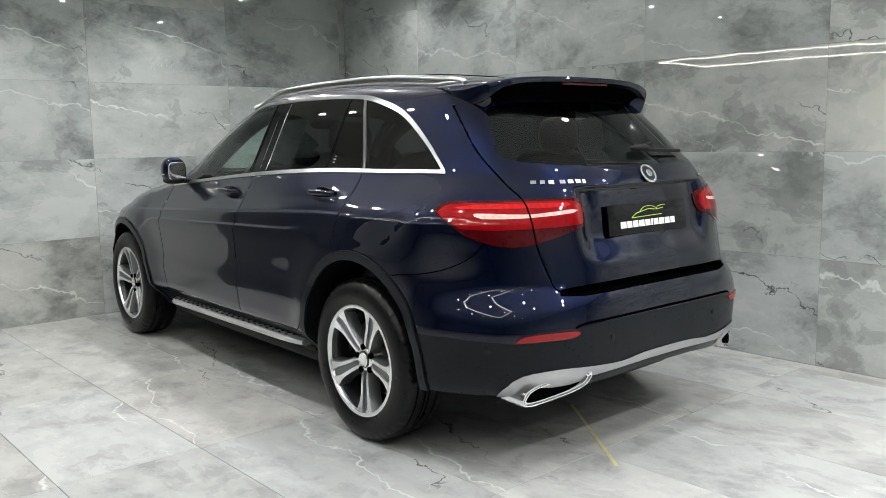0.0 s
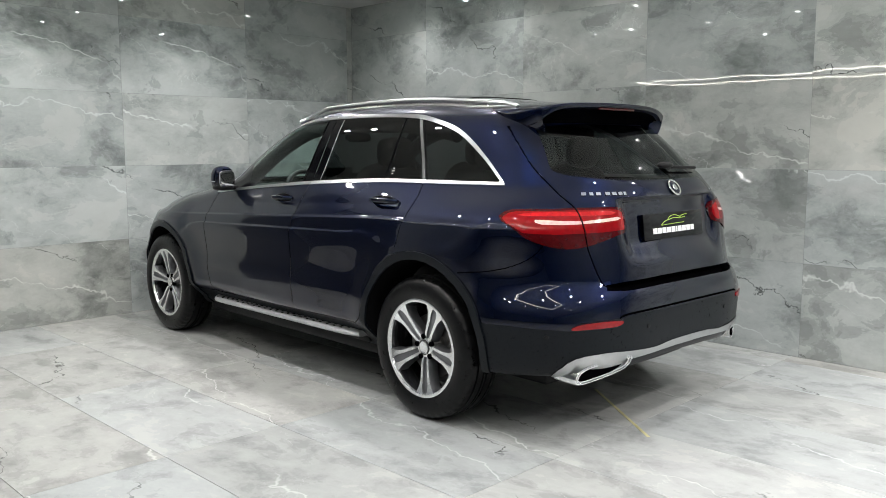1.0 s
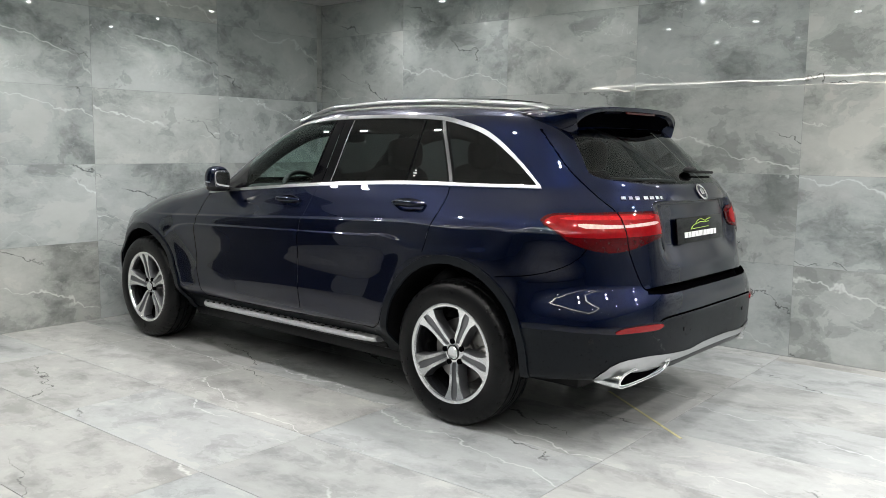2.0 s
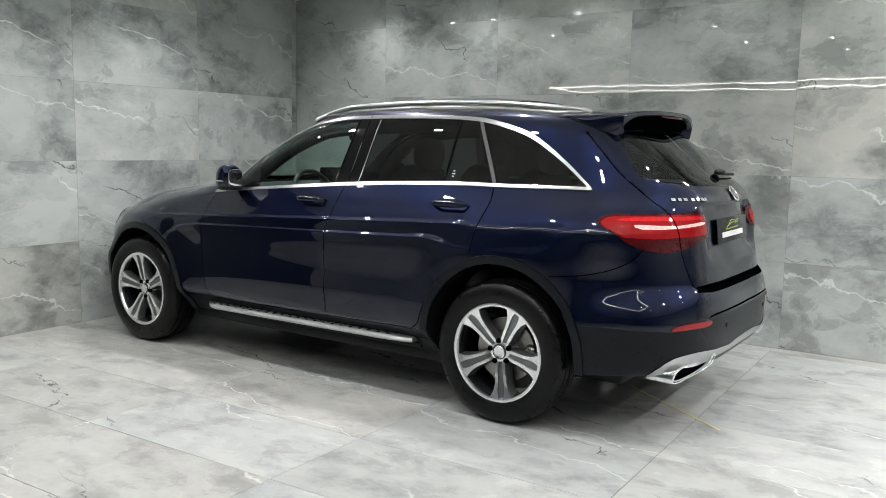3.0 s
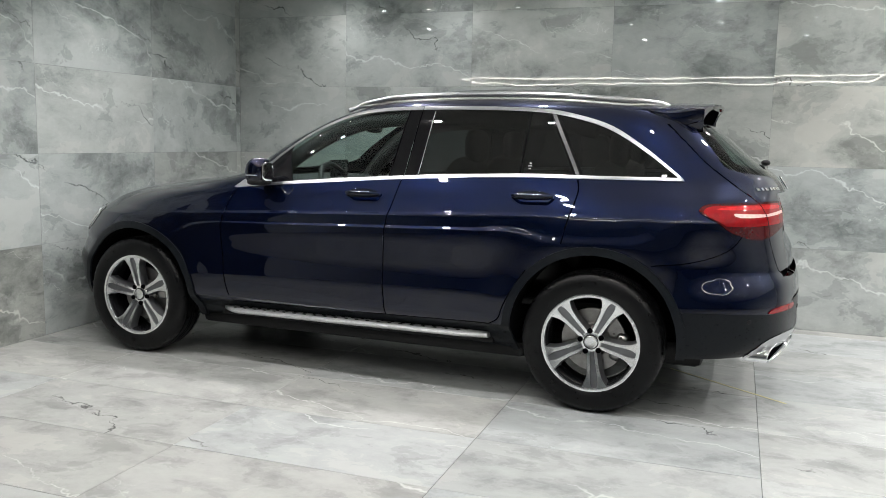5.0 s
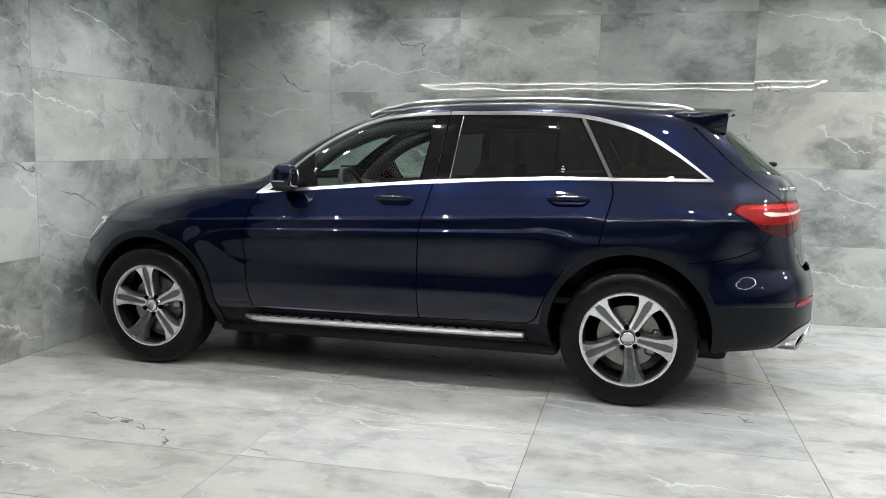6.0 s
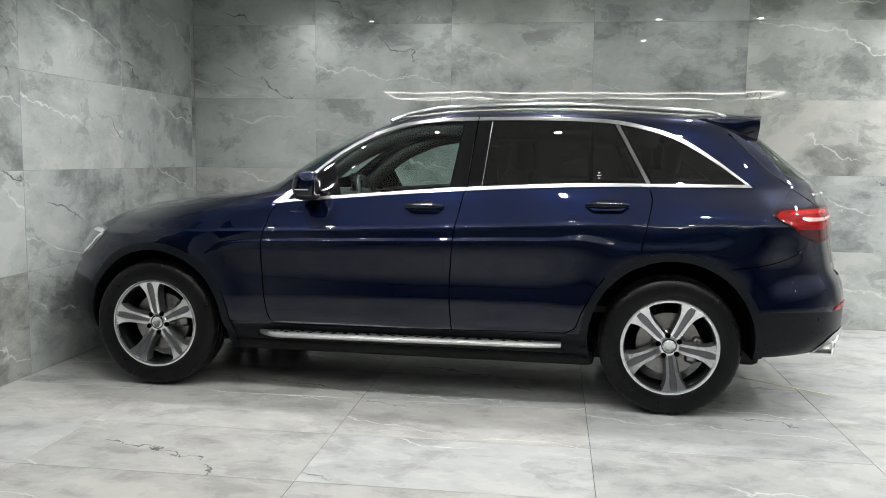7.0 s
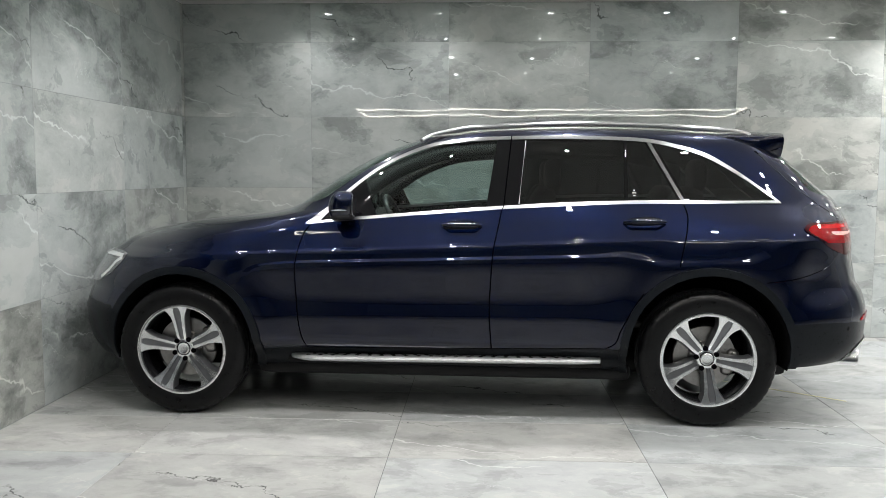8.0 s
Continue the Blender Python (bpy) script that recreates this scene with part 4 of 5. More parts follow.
for flip, door in ((1, left_front), (-1, right_front)):
    shell = rounded((0.150, 0.140, 0.158), (-1.957, -0.905, 1.172), 2.5)
    for w in shell.verts:
        if w.co.x > -1.905:
            w.co.x = -1.905 + (w.co.x + 1.905) * 0.08
        w.co.z += (w.co.y + 0.91) * -0.06
        w.co.x += (w.co.z - 1.17) * 0.12
    ob = part("mirror", mirrored(shell, flip), PAINT, door, "painted door mirror")
    lower = rounded((0.130, 0.128, 0.046), (-1.957, -0.902, 1.112), 2.6)
    part("mirror_base", mirrored(lower, flip), BLACK, ob, "black lower mirror shell")
    face = rounded((0.006, 0.112, 0.108), (-1.896, -0.905, 1.168), 4)
    part("mirror_glass", mirrored(face, flip), CHROME, ob, "silvered mirror glass")
    arm = box((0.05, 0.11, 0.03), (-1.965, -0.850, 1.106), 0.012)
    part("mirror_arm", mirrored(arm, flip), BLACK, ob)
    tip = rounded((0.08, 0.006, 0.008), (-1.965, -0.974, 1.150), 2.5)
    part("indicator", mirrored(tip, flip), CLEAR_LENS, ob, "clear side indicator")

# lining of the front pillars and the roof's edge, behind the glass
for flip in (1, -1):
    pts = []
    for x, z in round_line([(-2.04, 1.13), (-1.93, 1.235), (-1.80, 1.335), (-1.67, 1.405), (-1.48, 1.472), (-1.25, 1.500), (-0.9, 1.512), (-0.4, 1.500), (-0.1, 1.45)], steps=4):
        p, n = side_at(x, z)
        pts.append((x + 0.03, (p.y + 0.075) * flip, z - 0.012))
    part("pillar_lining", pipe(pts, 0.045, 12, 1.0), CABIN, car, "black pillar lining")

# roof rails
RAIL = [(-1.565, -0.648, 1.533), (-1.53, -0.648, 1.556), (-1.485, -0.635, 1.573), (-1.36, -0.620, 1.597), (-1.228, -0.610, 1.612), (-0.91, -0.600, 1.629), (-0.596, -0.592, 1.634), (-0.284, -0.580, 1.626), (-0.05, -0.562, 1.610), (0.09, -0.540, 1.600), (0.18, -0.522, 1.592), (0.25, -0.500, 1.580), (0.285, -0.490, 1.566)]
RAIL = [(x, next((-float(b) for b in np.arange(0.66, 0.40, -0.004) if roof_at(x, b) >= z - 0.026), y), z) for x, y, z in RAIL]
rail_line = round_line(RAIL, steps=4)
for flip in (1, -1):
    ob = part("roof_rail", pipe([(x, y * flip, z) for x, y, z in rail_line], 0.016, 16, 0.9), SATIN, car, "satin silver roof rail")
    foot = []
    for x, y, z in rail_line:
        foot.append((x, (y - 0.004) * flip, z - 0.026 * min(1, (x + 1.58) * 5, (0.295 - x) * 5)))
    part("rail_base", pipe(foot, 0.011, 10, 1.0), SATIN, ob)

# glass roof panel
bm = bmesh.new()
rows = []
for i in range(25):
    x = -1.36 + 1.12 * i / 24
    wide = 0.43 * (1 - abs(i / 12 - 1) ** 14 * 0.12)
    rows.append([bm.verts.new((x, wide * (k / 8 - 1), roof_at(x, wide * (k / 8 - 1)) + 0.004)) for k in range(17)])
for a, b in zip(rows, rows[1:]):
    for k in range(16):
        bm.faces.new((a[k], b[k], b[k + 1], a[k + 1]))
rim = [e for e in bm.edges if e.is_boundary]
skirt = bmesh.ops.extrude_edge_only(bm, edges=rim)["geom"]
for v in skirt:
    if isinstance(v, bmesh.types.BMVert):
        v.co.z -= 0.012
bmesh.ops.recalc_face_normals(bm, faces=bm.faces)
part("sunroof", bm, GLOSS_BLACK, car, "dark glass roof panel")

# rear spoiler with the high brake lamp
SPAN = 0.545


def spoiler_top(e):
    """The back edge and the height of the spoiler at a share e of its half span."""
    return 0.53 - 0.065 * e ** 2.6, 1.592 - 0.024 * e ** 6 - 0.013 * e * e


def spoiler_line(y):
    """The upper outline at y, from the roof to the lip."""
    back, zt = spoiler_top(abs(y) / SPAN)
    start = roof_at(0.12, y)
    line = []
    for x in np.linspace(0.12, back - 0.02, 9):
        run = start + (zt + 0.004 - start) * (x - 0.12) / (back - 0.14)
        roof = roof_at(x, y) + 0.003 if x < 0.30 else 0.0
        line.append((float(x), max(run, roof) - (0.006 if x < 0.13 else 0.0)))
    return line + [(back - 0.004, zt + 0.001), (back, zt - 0.007)]


def narrowed(x, y):
    return y * (1 - 0.25 * max(0.0, x - 0.3))


def spoiler():
    bm = bmesh.new()
    rings = []
    for k in range(41):
        y = SPAN * (k / 20 - 1)
        e = abs(y) / SPAN
        back, zt = spoiler_top(e)
        end = 0.036 * e ** 10
        foot = tail_at(y * 0.97, 1.484)[0].x - 0.012
        section = spoiler_line(y) + [(back - 0.005, zt - 0.020 - end), (back - 0.030, zt - 0.030 - end), (min(foot, back - 0.035), 1.482 - 0.016 * e ** 10), (0.22, 1.535)]
        rings.append([bm.verts.new((x, narrowed(x, y), z)) for x, z in section])
    for a, b in zip(rings, rings[1:]):
        for j in range(len(a)):
            f = bm.faces.new((a[j], b[j], b[(j + 1) % len(a)], a[(j + 1) % len(a)]))
            f.material_index = 1 if j >= 12 else 0
    bmesh.ops.recalc_face_normals(bm, faces=bm.faces)
    return bm


def spoiler_cheek(side):
    """Painted cheek that closes the end of the spoiler, down to the pillar beside the window."""
    bm = bmesh.new()
    line = spoiler_line(-SPAN)
    rows = []
    for k in range(13):
        u = k / 12
        x = 0.19 + (line[-1][0] - 0.19) * u
        top = Vector((x, -narrowed(x, SPAN) - 0.002, float(np.interp(x, [p[0] for p in line], [p[1] for p in line])) - 0.001))
        low, n = side_at(min(x, 0.458), top.z - 0.012 + (1.455 - top.z) * u)
        low = low + n * 0.001
        swell = Vector((top.x, min(top.y, low.y) - 0.006, top.z - 0.35 * (top.z - low.z)))
        row = []
        for j in range(9):
            v = j / 8
            p = top * (1 - v) ** 2 + swell * 2 * v * (1 - v) + low * v * v
            row.append(bm.verts.new((p.x, p.y * -side, p.z)))
        rows.append(row)
    for a, b in zip(rows, rows[1:]):
        for j in range(8):
            bm.faces.new((a[j], a[j + 1], b[j + 1], b[j]))
    back = [bm.verts.new((v.co.x - 0.04, v.co.y - 0.06 * side, v.co.z)) for v in rows[-1]]
    for j in range(8):
        bm.faces.new((rows[-1][j], rows[-1][j + 1], back[j + 1], back[j]))
    bmesh.ops.recalc_face_normals(bm, faces=bm.faces)
    return bm


top = bpy.data.meshes.new("spoiler")
bm = spoiler()
bm.to_mesh(top)
bm.free()
top.materials.append(PAINT)
top.materials.append(SEAM)
spoil = part("spoiler", top, None, tailgate, "painted roof spoiler, black underneath")
for side in (-1, 1):
    part("spoiler_cheek", spoiler_cheek(side), PAINT, spoil)
brake = box((0.012, 0.30, 0.011), (0.521, 0, 1.5625), 0.003)
part("brake_lamp", brake, LENS_DARK, spoil, "narrow high brake lamp")

# wiper, emblem and lettering bars
def on_tail(y, z, off):
    p, n = tail_at(y, z)
    return p + n * off


blade = [on_tail(0.05 + 0.33 * k / 8, 1.258 - 0.010 * k / 8, 0.018) for k in range(9)]
wiper = part("wiper", pipe(blade, 0.006, 8, 1.3), BLACK, tailgate, "black rear wiper")
cap = rounded((0.05, 0.12, 0.032), on_tail(0.075, 1.262, 0.022), 2.3)
part("wiper_cap", cap, BLACK, wiper)
c, n = tail_at(0.0, 1.171)
turn = n.to_track_quat("Z", "Y").to_matrix().to_4x4()
pts = [Matrix.Translation(c + n * 0.008) @ turn @ Vector((0.040 * math.cos(a), 0.040 * math.sin(a), 0)) for a in np.linspace(0, 2 * math.pi, 40, endpoint=False)]
emblem = part("emblem", pipe(pts, 0.0055, 10, 1.0, True), CHROME, tailgate, "round chrome emblem")
disc = rod(0.036, 0.006, seg=40, bevel=0.0015)
bmesh.ops.transform(disc, matrix=Matrix.Translation(c + n * 0.005) @ turn, verts=disc.verts)
part("emblem_disc", disc, PAINT, emblem, "dark disc behind the ring")
boss = rod(0.017, 0.008, seg=32, bevel=0.002)
bmesh.ops.transform(boss, matrix=Matrix.Translation(c + n * 0.010) @ turn, verts=boss.verts)
part("emblem_boss", boss, CHROME, emblem)


def badge(y0, y1, z, h, widths):
    """Chrome bars in place of lettering."""
    total = sum(w for w, g in widths) + sum(g for w, g in widths)
    y = y0
    for w, g in widths:
        s = (y1 - y0) / total
        p, nn = tail_at(y + w * s / 2, z)
        bar = box((w * s, h, 0.004), (0, 0, 0), 0.0012)
        t = nn.to_track_quat("Z", "Y").to_matrix().to_4x4()
        bmesh.ops.transform(bar, matrix=Matrix.Translation(p + nn * 0.003) @ t, verts=bar.verts)
        part("letter", bar, CHROME, tailgate, "chrome badge bar")
        y += (w + g) * s


badge(-0.570, -0.365, 1.157, 0.017, [(3, 1), (2.4, 1), (3, 2.2), (3, 1), (3, 1), (3, 0.6), (2, 0)])
badge(0.44, 0.56, 1.150, 0.012, [(2, 1), (2, 1), (2, 1), (2, 1), (2, 1), (2, 0)])

# number plate with the dealer's sign as plain shapes
plate_x = float(tail_at(0, 1.0)[0].x)
lean = pose(plate_x + 0.006, 0, 0.992, 0, -7, 0)


def on_plate(bm):
    bmesh.ops.transform(bm, matrix=lean, verts=bm.verts)
    return bm


plate = part("number_plate", on_plate(box((0.008, 0.53, 0.125), (0, 0, 0), 0.003)), GLOSS_BLACK, tailgate, "black dealer plate")
y = -0.19
for w in (0.036, 0.032, 0.034, 0.036, 0.034, 0.012, 0.032, 0.034, 0.034, 0.030):
    part("print", on_plate(box((0.002, w, 0.027), (0.0046, y + w / 2, -0.022))), WHITE_PRINT, plate, "white printed bar")
    y += w + 0.006
for line in ([(-0.115, 0.004), (-0.085, 0.020), (-0.045, 0.027), (0.0, 0.034), (0.05, 0.030), (0.10, 0.034)], [(-0.06, 0.026), (-0.03, 0.044), (0.015, 0.047), (0.06, 0.034)], [(-0.112, 0.003), (-0.06, 0.005), (0.0, 0.006), (0.09, 0.008)], [(0.06, 0.040), (0.095, 0.046), (0.118, 0.046)]):
    part("print", on_plate(pipe([(0.0048, py, pz) for py, pz in round_line(line, steps=4)], 0.0017, 6)), LIME, plate, "lime green printed line")

# exhaust tips under the bumper
def exhaust(flip):
    def outline(w, h, x, skew=0.0):
        pts = []
        for k in range(28):
            a = 2 * math.pi * k / 28
            u, v = math.copysign(abs(math.cos(a)) ** 0.62, math.cos(a)), math.copysign(abs(math.sin(a)) ** 0.62, math.sin(a))
            yy, zz = u * w / 2 + v * 0.022, v * h / 2 * (1.0 - 0.10 * u)
            pts.append((x + yy * 0.42, (yy), zz))
        return pts
    loops = [outline(0.262, 0.078, -0.12), outline(0.272, 0.082, -0.008), outline(0.268, 0.079, 0.005), outline(0.258, 0.070, 0.006), outline(0.252, 0.064, -0.004), outline(0.244, 0.060, -0.006), outline(0.240, 0.057, 0.002), outline(0.232, 0.050, 0.002), outline(0.226, 0.045, -0.010), outline(0.215, 0.040, -0.10)]
    bm = bmesh.new()
    rings = [[bm.verts.new((x, y, z)) for x, y, z in lp] for lp in loops]
    for a, b in zip(rings, rings[1:]):
        for j in range(len(a)):
            bm.faces.new((a[j], a[(j + 1) % len(a)], b[(j + 1) % len(a)], b[j]))
    bmesh.ops.recalc_face_normals(bm, faces=bm.faces)
    bmesh.ops.transform(bm, matrix=pose(0.893, -0.585, 0.372, 13, 0, 0), verts=bm.verts)
    ob = part("exhaust_tip", mirrored(bm, flip), CHROME, lower_bumper, "trapezoid chrome exhaust tip")
    # flat black sheet across the mouth stands for the dark inside the pipe
    inner = bmesh.new()
    inner.faces.new([inner.verts.new((x, y, z)) for x, y, z in outline(0.2265, 0.0455, -0.011)])
    bmesh.ops.transform(inner, matrix=pose(0.893, -0.585, 0.372, 13, 0, 0), verts=inner.verts)
    part("exhaust_core", mirrored(inner, flip), SEAM, ob, "flat black face painted as the hollow's shade")


for flip in (1, -1):
    exhaust(flip)
for phi, z in ((1.02, 0.53), (0.45, 0.55), (-0.45, 0.55), (-1.02, 0.53)):
    p, n = round_at(abs(phi), z)
    dot = rod(0.011, 0.006, seg=16, bevel=0.001)
    bmesh.ops.transform(dot, matrix=Matrix.Translation(p + n * 0.001) @ n.to_track_quat("Z", "Y").to_matrix().to_4x4(), verts=dot.verts)
    part("parking_sensor", mirrored(dot, 1 if phi > 0 else -1), BLACK, lower_bumper, "round parking sensor")

# running boards with rubber studs
STUD = bpy.data.meshes.new("stud")
sb = rounded((0.026, 0.012, 0.006), (0, 0, 0), 2.4, None, 12, 6)
sb.to_mesh(STUD)
sb.free()
STUD.materials.append(BLACK)
STUD.shade_smooth()
for flip in (1, -1):
    bm = bmesh.new()
    rings = []
    for k in range(41):
        t = k / 40
        x = -2.275 + 1.715 * t
        e = min(1.0, t / 0.09) * (1 - (max(0.0, (t - 0.80) / 0.20)) ** 2 * 0.55)
        out = -0.805 - 0.085 * math.sin(min(1.0, e) * math.pi / 2)
        z = 0.338 + 0.012 * t
        sec = [(-0.77, z - 0.030), (-0.77, z + 0.004), (out + 0.014, z + 0.002), (out + 0.004, z - 0.003), (out, z - 0.012), (out + 0.004, z - 0.022), (out + 0.02, z - 0.030)]
        rings.append([bm.verts.new((x, y * flip, zz)) for y, zz in sec])
    for a, b in zip(rings, rings[1:]):
        for j in range(7):
            bm.faces.new((a[j], b[j], b[(j + 1) % 7], a[(j + 1) % 7]))
    bm.faces.new(rings[0])
    bm.faces.new(rings[-1])
    bmesh.ops.recalc_face_normals(bm, faces=bm.faces)
    board = part("running_board", bm, BOARD, car, "aluminium running board with black rubber studs")
    for row, (y, n0) in enumerate(((-0.800, 24), (-0.828, 24), (-0.856, 22))):
        for k in range(n0):
            t = (k + 0.5 + 0.5 * (row % 2)) / (n0 + 0.5)
            x = -2.20 + 1.54 * t
            ob = new("stud", STUD)
            ob.parent = board
            ob.matrix_basis = pose(x, y * flip, 0.3425 + 0.012 * (x + 2.275) / 1.715)
    part("board_bracket", box((1.75, 0.10, 0.035), (-1.42, -0.745 * flip, 0.300), 0.01), BLACK, board)


# wheels
def tyre_mesh():
    prof = [(0.236, -0.095), (0.250, -0.104), (0.262, -0.112), (0.285, -0.1165), (0.310, -0.117), (0.330, -0.113), (0.346, -0.106), (0.3565, -0.095), (0.3615, -0.084), (0.3635, -0.070), (0.364, -0.060), (0.357, -0.058), (0.357, -0.050), (0.3648, -0.048), (0.365, -0.016), (0.357, -0.014), (0.357, -0.006), (0.365, -0.004), (0.365, 0.004), (0.357, 0.006), (0.357, 0.014), (0.365, 0.016), (0.3648, 0.048), (0.357, 0.050), (0.357, 0.058), (0.364, 0.060), (0.3615, 0.084), (0.346, 0.106), (0.310, 0.117), (0.262, 0.112), (0.236, 0.095)]
    seg = 192
    bm = lathe(prof, seg)
    for v in bm.verts:
        r = math.hypot(v.co.x, v.co.z)
        if 0.345 < r and 0.062 < abs(v.co.y) < 0.108:
            k = round(math.atan2(v.co.z, v.co.x) / (2 * math.pi) * seg)
            if k % 4 == 0:
                s = 1 - 0.003 / r
                v.co.x *= s
                v.co.z *= s
    return bm


def wheel(at, turned, flip):
    hub = thing("wheel", "", "")
    hub.parent = car
    hub.matrix_basis = pose(at[0], at[1], at[2]) @ (pose(0, 0, 0, 0, 0, 180) if flip < 0 else Matrix()) @ pose(0, 0, 0, 0, -turned, 0)
    part("tyre", tyre_mesh(), RUBBER, hub, "black rubber tyre")
    rim = part("rim", lathe([(0.237, 0.10), (0.224, 0.085), (0.214, 0.03), (0.218, -0.03), (0.224, -0.062), (0.228, -0.084), (0.233, -0.098), (0.240, -0.106)], 80), RIM_DARK, hub, "grey alloy rim with machined silver faces")
    part("rim_lip", lathe([(0.232, -0.098), (0.236, -0.1075), (0.246, -0.1095), (0.2525, -0.1085), (0.2535, -0.103), (0.250, -0.098)], 96), SILVER, hub, "machined silver rim lip")
    R = (0.046, 0.075, 0.11, 0.15, 0.185, 0.212, 0.234)
    Wd = (0.023, 0.0265, 0.029, 0.032, 0.040, 0.053, 0.070)
    G = (0.010, 0.012, 0.0138, 0.0160, 0.0195, 0.020, 0.013)
    Y = (-0.072, -0.080, -0.085, -0.089, -0.094, -0.099, -0.1045)

    def loft(sections):
        bm = bmesh.new()
        rows = [[bm.verts.new((r * math.cos(0) if True else 0, y, t)) for r, y, t in sec] for sec in sections]
        for a, b in zip(rows, rows[1:]):
            for j in range(len(a) - 1):
                bm.faces.new((a[j], a[j + 1], b[j + 1], b[j]))
        return bm

    fine = 13
    at_r = np.linspace(R[0], R[-1], fine)
    wd, gd, yd = (np.interp(at_r, R, q) for q in (Wd, G, Y))
    base = [[(r, y + 0.055, -w - 0.010), (r, y + 0.006, -w - 0.003), (r, y, -w), (r, y, -g), (r, y + 0.006, -g + 0.002), (r, y + 0.006, g - 0.002), (r, y, g), (r, y, w), (r, y + 0.006, w + 0.003), (r, y + 0.055, w + 0.010)] for r, w, g, y in zip(at_r, wd, gd, yd)]
    one = loft(base)
    bmesh.ops.recalc_face_normals(one, faces=one.faces)
    faces = []
    for s in (-1, 1):
        f = loft([[(r, y - 0.0012, s * w), (r, y - 0.0012, s * g)] for r, w, g, y in zip(at_r, wd, gd, yd)])
        bmesh.ops.recalc_face_normals(f, faces=f.faces)
        if sum(q.normal.y for q in f.faces) > 0:
            bmesh.ops.reverse_faces(f, faces=f.faces)
        faces.append(f)
    if sum(q.normal.y for q in one.faces) > 0:
        bmesh.ops.reverse_faces(one, faces=one.faces)
    metas = []
    for nm, bm, mat in (("spoke", one, ALLOY_GREY), ("spoke_face", faces[0], SILVER), ("spoke_face", faces[1], SILVER)):
        me = bpy.data.meshes.new(nm)
        bm.to_mesh(me)
        bm.free()
        me.materials.append(mat)
        me.shade_smooth()
        me.set_sharp_from_angle(angle=radians(30))
        metas.append(me)
    for k in range(5):
        for me in metas:
            sp = new(me.name.split(".")[0], me)
            sp.parent = hub
            sp.matrix_basis = pose(0, 0, 0, 0, -72 * k, 0)
    part("hub", lathe([(0.06, -0.02), (0.058, -0.066), (0.050, -0.0745), (0.036, -0.0765), (0.0, -0.0765)], 48), SILVER, rim)
    part("hub_cap", lathe([(0.0325, -0.074), (0.032, -0.081), (0.0285, -0.0835), (0.024, -0.0825), (0.0, -0.0835)], 48), SILVER, rim, "round silver hub cap")
    part("cap_ring", lathe([(0.033, -0.0755), (0.034, -0.0785), (0.039, -0.0782), (0.040, -0.0755)], 48), RIM_DARK, rim, "dark ring round the hub cap")
    # black stubs in place of holes, their shade put into the colour
    for k in range(5):
        a = radians(36 + 72 * k)
        part("bolt", rod(0.0135, 0.016, (0.0565 * math.cos(a), -0.0725, 0.0565 * math.sin(a)), "Y", 14, bevel=0.002), SEAM, rim, "black stub painted as a shaded bolt recess")
    disc = part("brake_disc", lathe([(0.05, -0.02), (0.085, -0.028), (0.09, -0.012), (0.165, -0.012), (0.165, 0.012), (0.09, 0.012)], 64), STEEL, hub, "grey steel brake disc")
    cal = rounded((0.07, 0.075, 0.15), (0.135, 0.0, 0.02), 4)
    bmesh.ops.rotate(cal, cent=(0, 0, 0), matrix=Matrix.Rotation(radians(turned + (20 if at[0] > -1 else -10)), 3, "Y"), verts=cal.verts)
    part("brake_caliper", cal, STEEL, disc, "cast brake caliper")
    return hub


for ax, spin in ((0.0, -10.0), (-2.873, 25.0)):
    for flip in (1, -1):
        wheel((ax, -0.795 * flip, 0.365), spin, flip)

# wheel wells, floor pan and cabin
for (cx, cz), r in ((ARCH_R, 0.428), (ARCH_F, 0.417)):
    for flip in (1, -1):
        bm = bmesh.new()
        rows = []
        for x, z in ring_line((cx, cz), r, -12, 192, 30):
            rows.append([bm.verts.new((x, -0.915 * flip + 0.0, z)), bm.verts.new((x, -0.50 * flip, z))])
        for a, b in zip(rows, rows[1:]):
            bm.faces.new((a[0], a[1], b[1], b[0]))
        bm.faces.new([q[1] for q in rows])
        for q in rows:
            p, _ = side_at(q[0].co.x, max(0.33, min(q[0].co.z, cz + r - 0.004)))
            q[0].co.y = (p.y + 0.004) * flip if p else -0.89 * flip
        bmesh.ops.recalc_face_normals(bm, faces=bm.faces)
        part("wheel_well", bm, WELL, car, "black wheel well lining")
# floor pan set low to keep light off the floor beneath
part("floor_pan", box((2.10, 1.50, 0.09), (-1.43, 0, 0.25), 0.03), BLACK, car)
part("rear_pan", box((0.46, 1.20, 0.10), (0.66, 0, 0.42), 0.03), BLACK, car)
part("exhaust_box", rounded((0.35, 0.9, 0.16), (0.62, 0, 0.36), 4), BLACK, car)
part("axle", rod(0.035, 1.3, (0, 0, 0.33), "Y"), BLACK, car)
# extra box, there only to block light passing under the car
part("underbody", box((3.9, 1.08, 0.14), (-1.42, 0, 0.27), 0.04), BLACK, car)
part("cabin_floor", box((2.6, 1.45, 0.04), (-1.0, 0, 0.52), 0.01), CABIN, car)
part("load_cover", box((0.60, 1.20, 0.03), (0.38, 0, 1.10), 0.01), CABIN, car, "black load cover")
dash = part("dashboard", rounded((0.50, 1.42, 0.34), (-2.10, 0, 0.95), 5), CABIN, car, "black dashboard")
part("screen", box((0.02, 0.24, 0.13), (-1.93, 0.02, 1.16), 0.008), GLOSS_BLACK, dash, "upright black display")
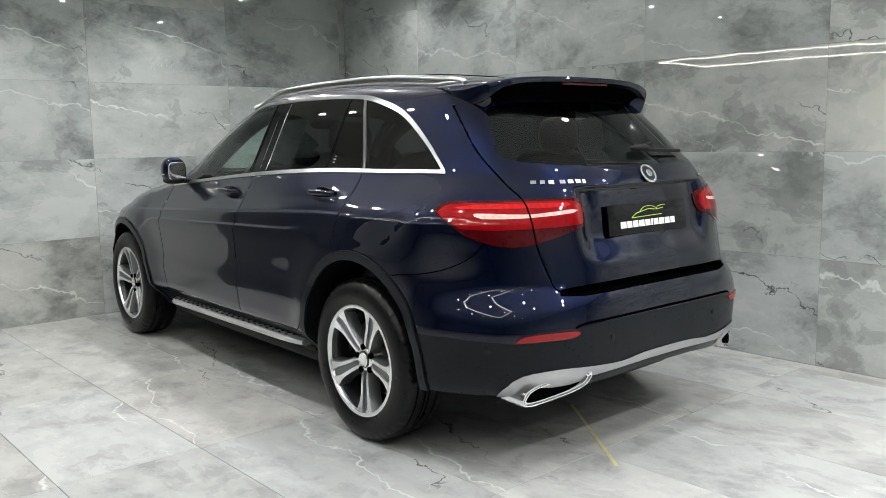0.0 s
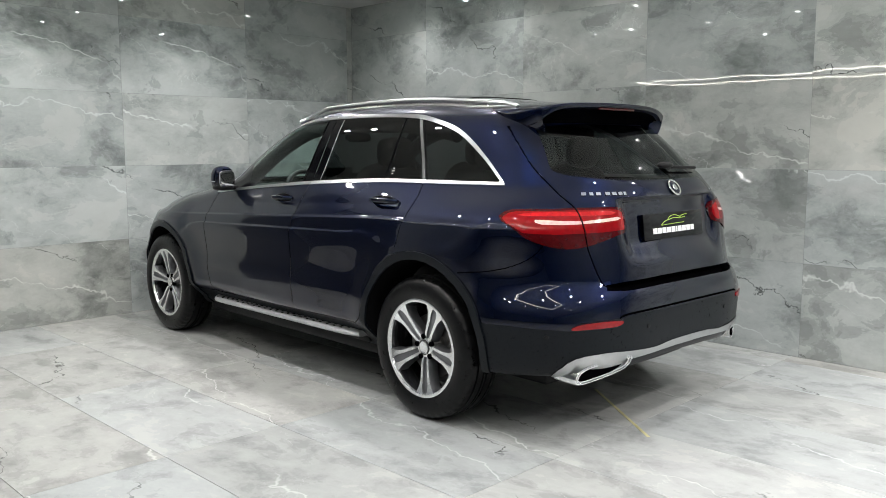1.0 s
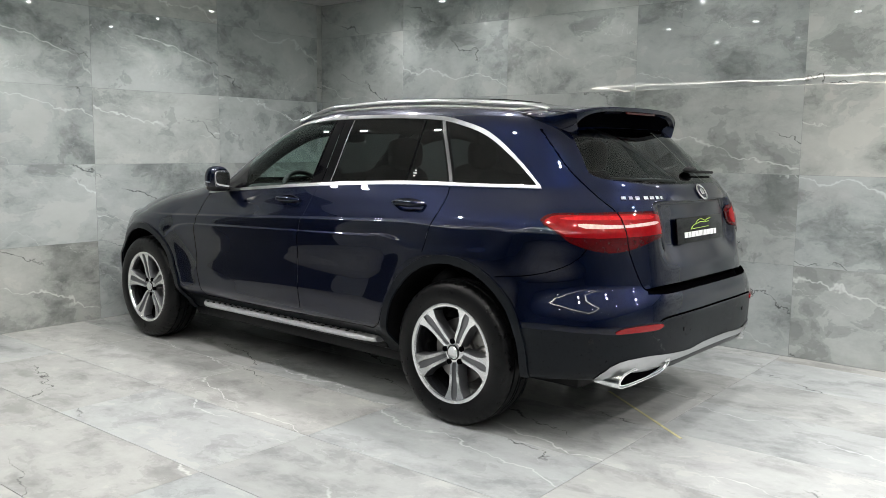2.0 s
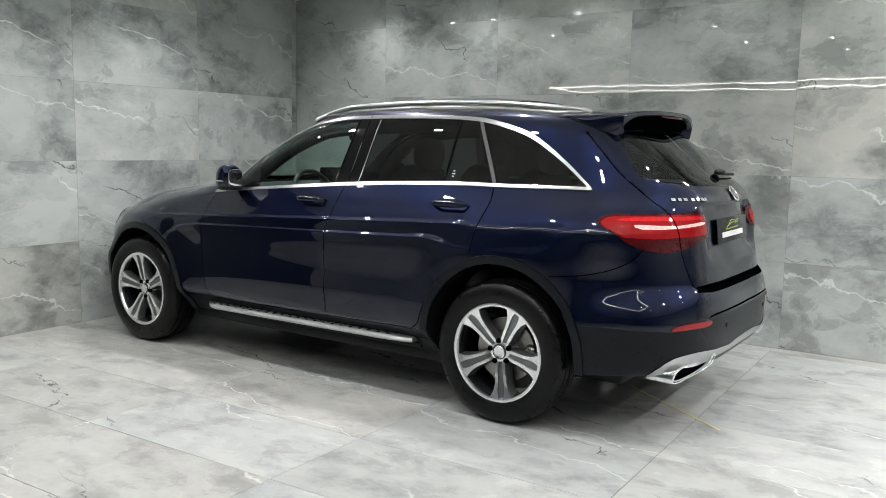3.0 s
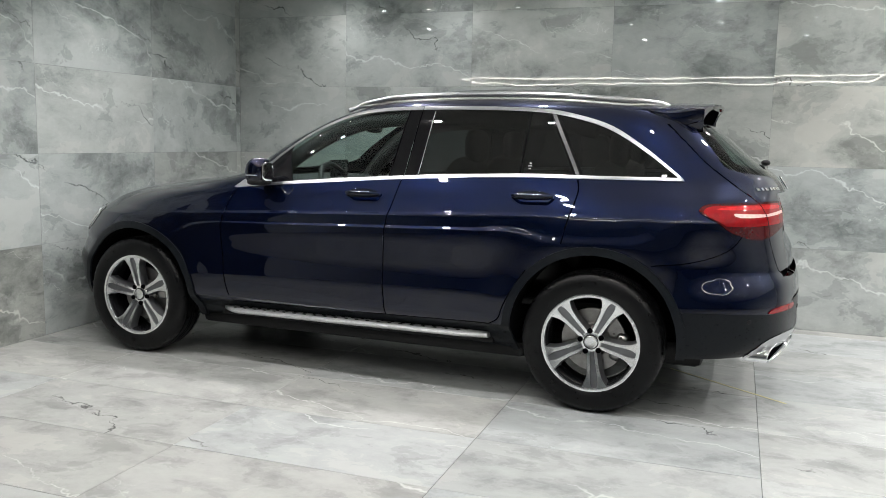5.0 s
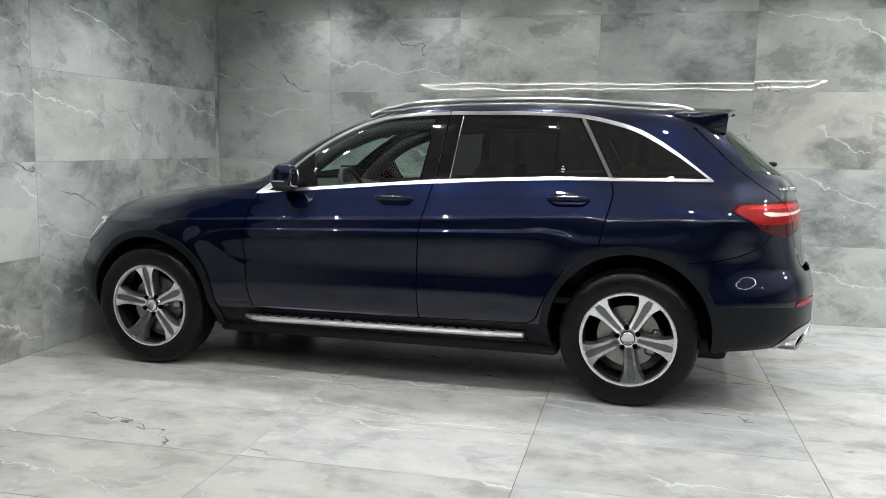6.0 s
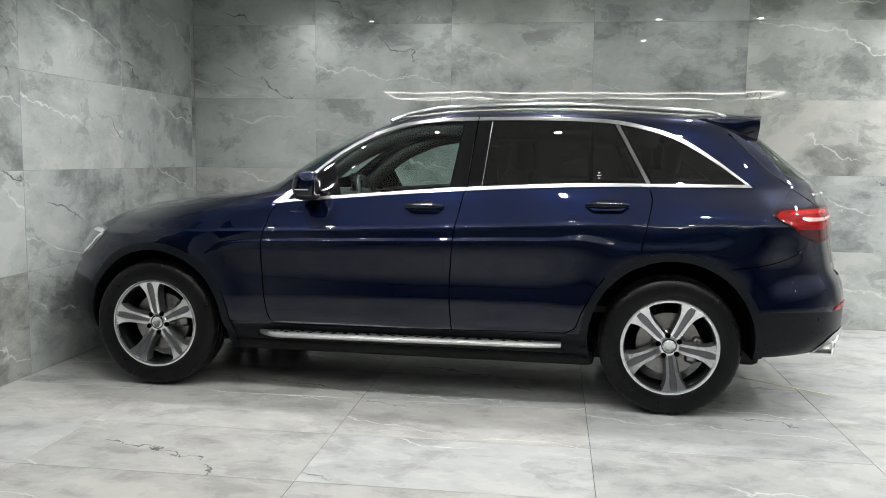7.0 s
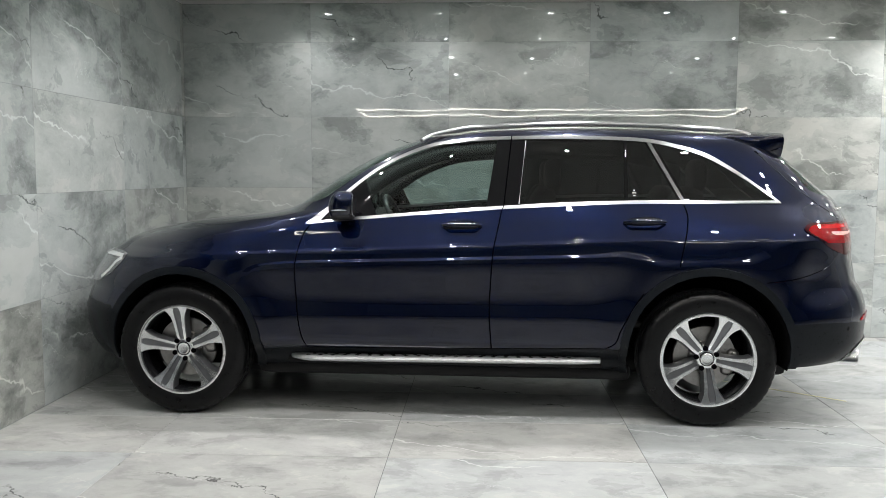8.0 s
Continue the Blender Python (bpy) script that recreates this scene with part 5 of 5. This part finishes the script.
wheel_ring = [Matrix.Translation((-1.72, -0.37, 1.04)) @ pose(0, 0, 0, 0, 65, 0) @ Vector((0.185 * math.cos(a), 0.185 * math.sin(a), 0)) for a in np.linspace(0, 2 * math.pi, 40, endpoint=False)]
steer = part("steering_wheel", pipe(wheel_ring, 0.016, 10, 1, True), LEATHER, dash, "black leather steering wheel")
part("steering_hub", rounded((0.09, 0.13, 0.11), (-1.73, -0.37, 1.04), 3), CABIN, steer)
part("steering_spoke", pipe([(-1.73, -0.54, 1.03), (-1.73, -0.20, 1.03)], 0.014, 8), SATIN, steer)
part("cabin_mirror", rounded((0.04, 0.22, 0.065), (-1.66, 0, 1.44), 3), BLACK, car, "black cabin mirror")
for x, y, w in ((-1.25, -0.37, 0.50), (-1.25, 0.37, 0.50), (-0.42, -0.38, 0.56), (-0.42, 0.38, 0.56)):
    seat = part("seat", rounded((0.52, w, 0.20), (x, y, 0.68), 4), LEATHER, car, "black leather seat")
    squab = rounded((0.16, w, 0.62), (0, 0, 0.31), 4)
    bmesh.ops.transform(squab, matrix=pose(x + 0.22, y, 0.68, 0, 18, 0), verts=squab.verts)
    part("backrest", squab, LEATHER, seat)
    part("headrest", rounded((0.10, 0.26, 0.19), (x + 0.44, y, 1.34), 3), LEATHER, seat)
    for dy in (-0.06, 0.06):
        part("headrest_post", rod(0.006, 0.12, (x + 0.43, y + dy, 1.24), "Z", 8), STEEL, seat)

# ---- loose things in the room ----
tape = part("floor_tape", box((0.80, 0.016, 0.0012), (0, 0, 0.0008)), YELLOW)
tape.matrix_world = pose(0.657, 0.783, 0, 0, 0, math.degrees(math.atan2(-0.496, 0.656)))
tagged(tape, "strip of pale yellow tape stuck on the tiled floor", "tape")
frame_lamp = thing("pendant_light", "large thin rectangular LED frame hung below the ceiling", "lamp", pose(-0.35, -1.8, 2.17))
for dy in (-0.5, 0.5):
    part("tube", rod(0.0052, 5.0, (0, dy, 0), "X", 16), TUBE_GLOW, frame_lamp, "glowing warm white tube")
    part("housing", box((5.02, 0.03, 0.02), (0, dy, 0.022), 0.004), WHITE_METAL, frame_lamp)
for dx in (-2.5, 2.5):
    part("tube", rod(0.0052, 1.0, (dx, 0, 0), "Y", 16), TUBE_GLOW, frame_lamp, "glowing warm white tube")
    part("housing", box((0.03, 0.97, 0.02), (dx, 0, 0.0225), 0.004), WHITE_METAL, frame_lamp)
    for dy in (-0.48, 0.48):
        part("cord", rod(0.002, 0.55, (dx, dy, 0.305), "Z", 8), WHITE_METAL, frame_lamp)


lay_tiles()
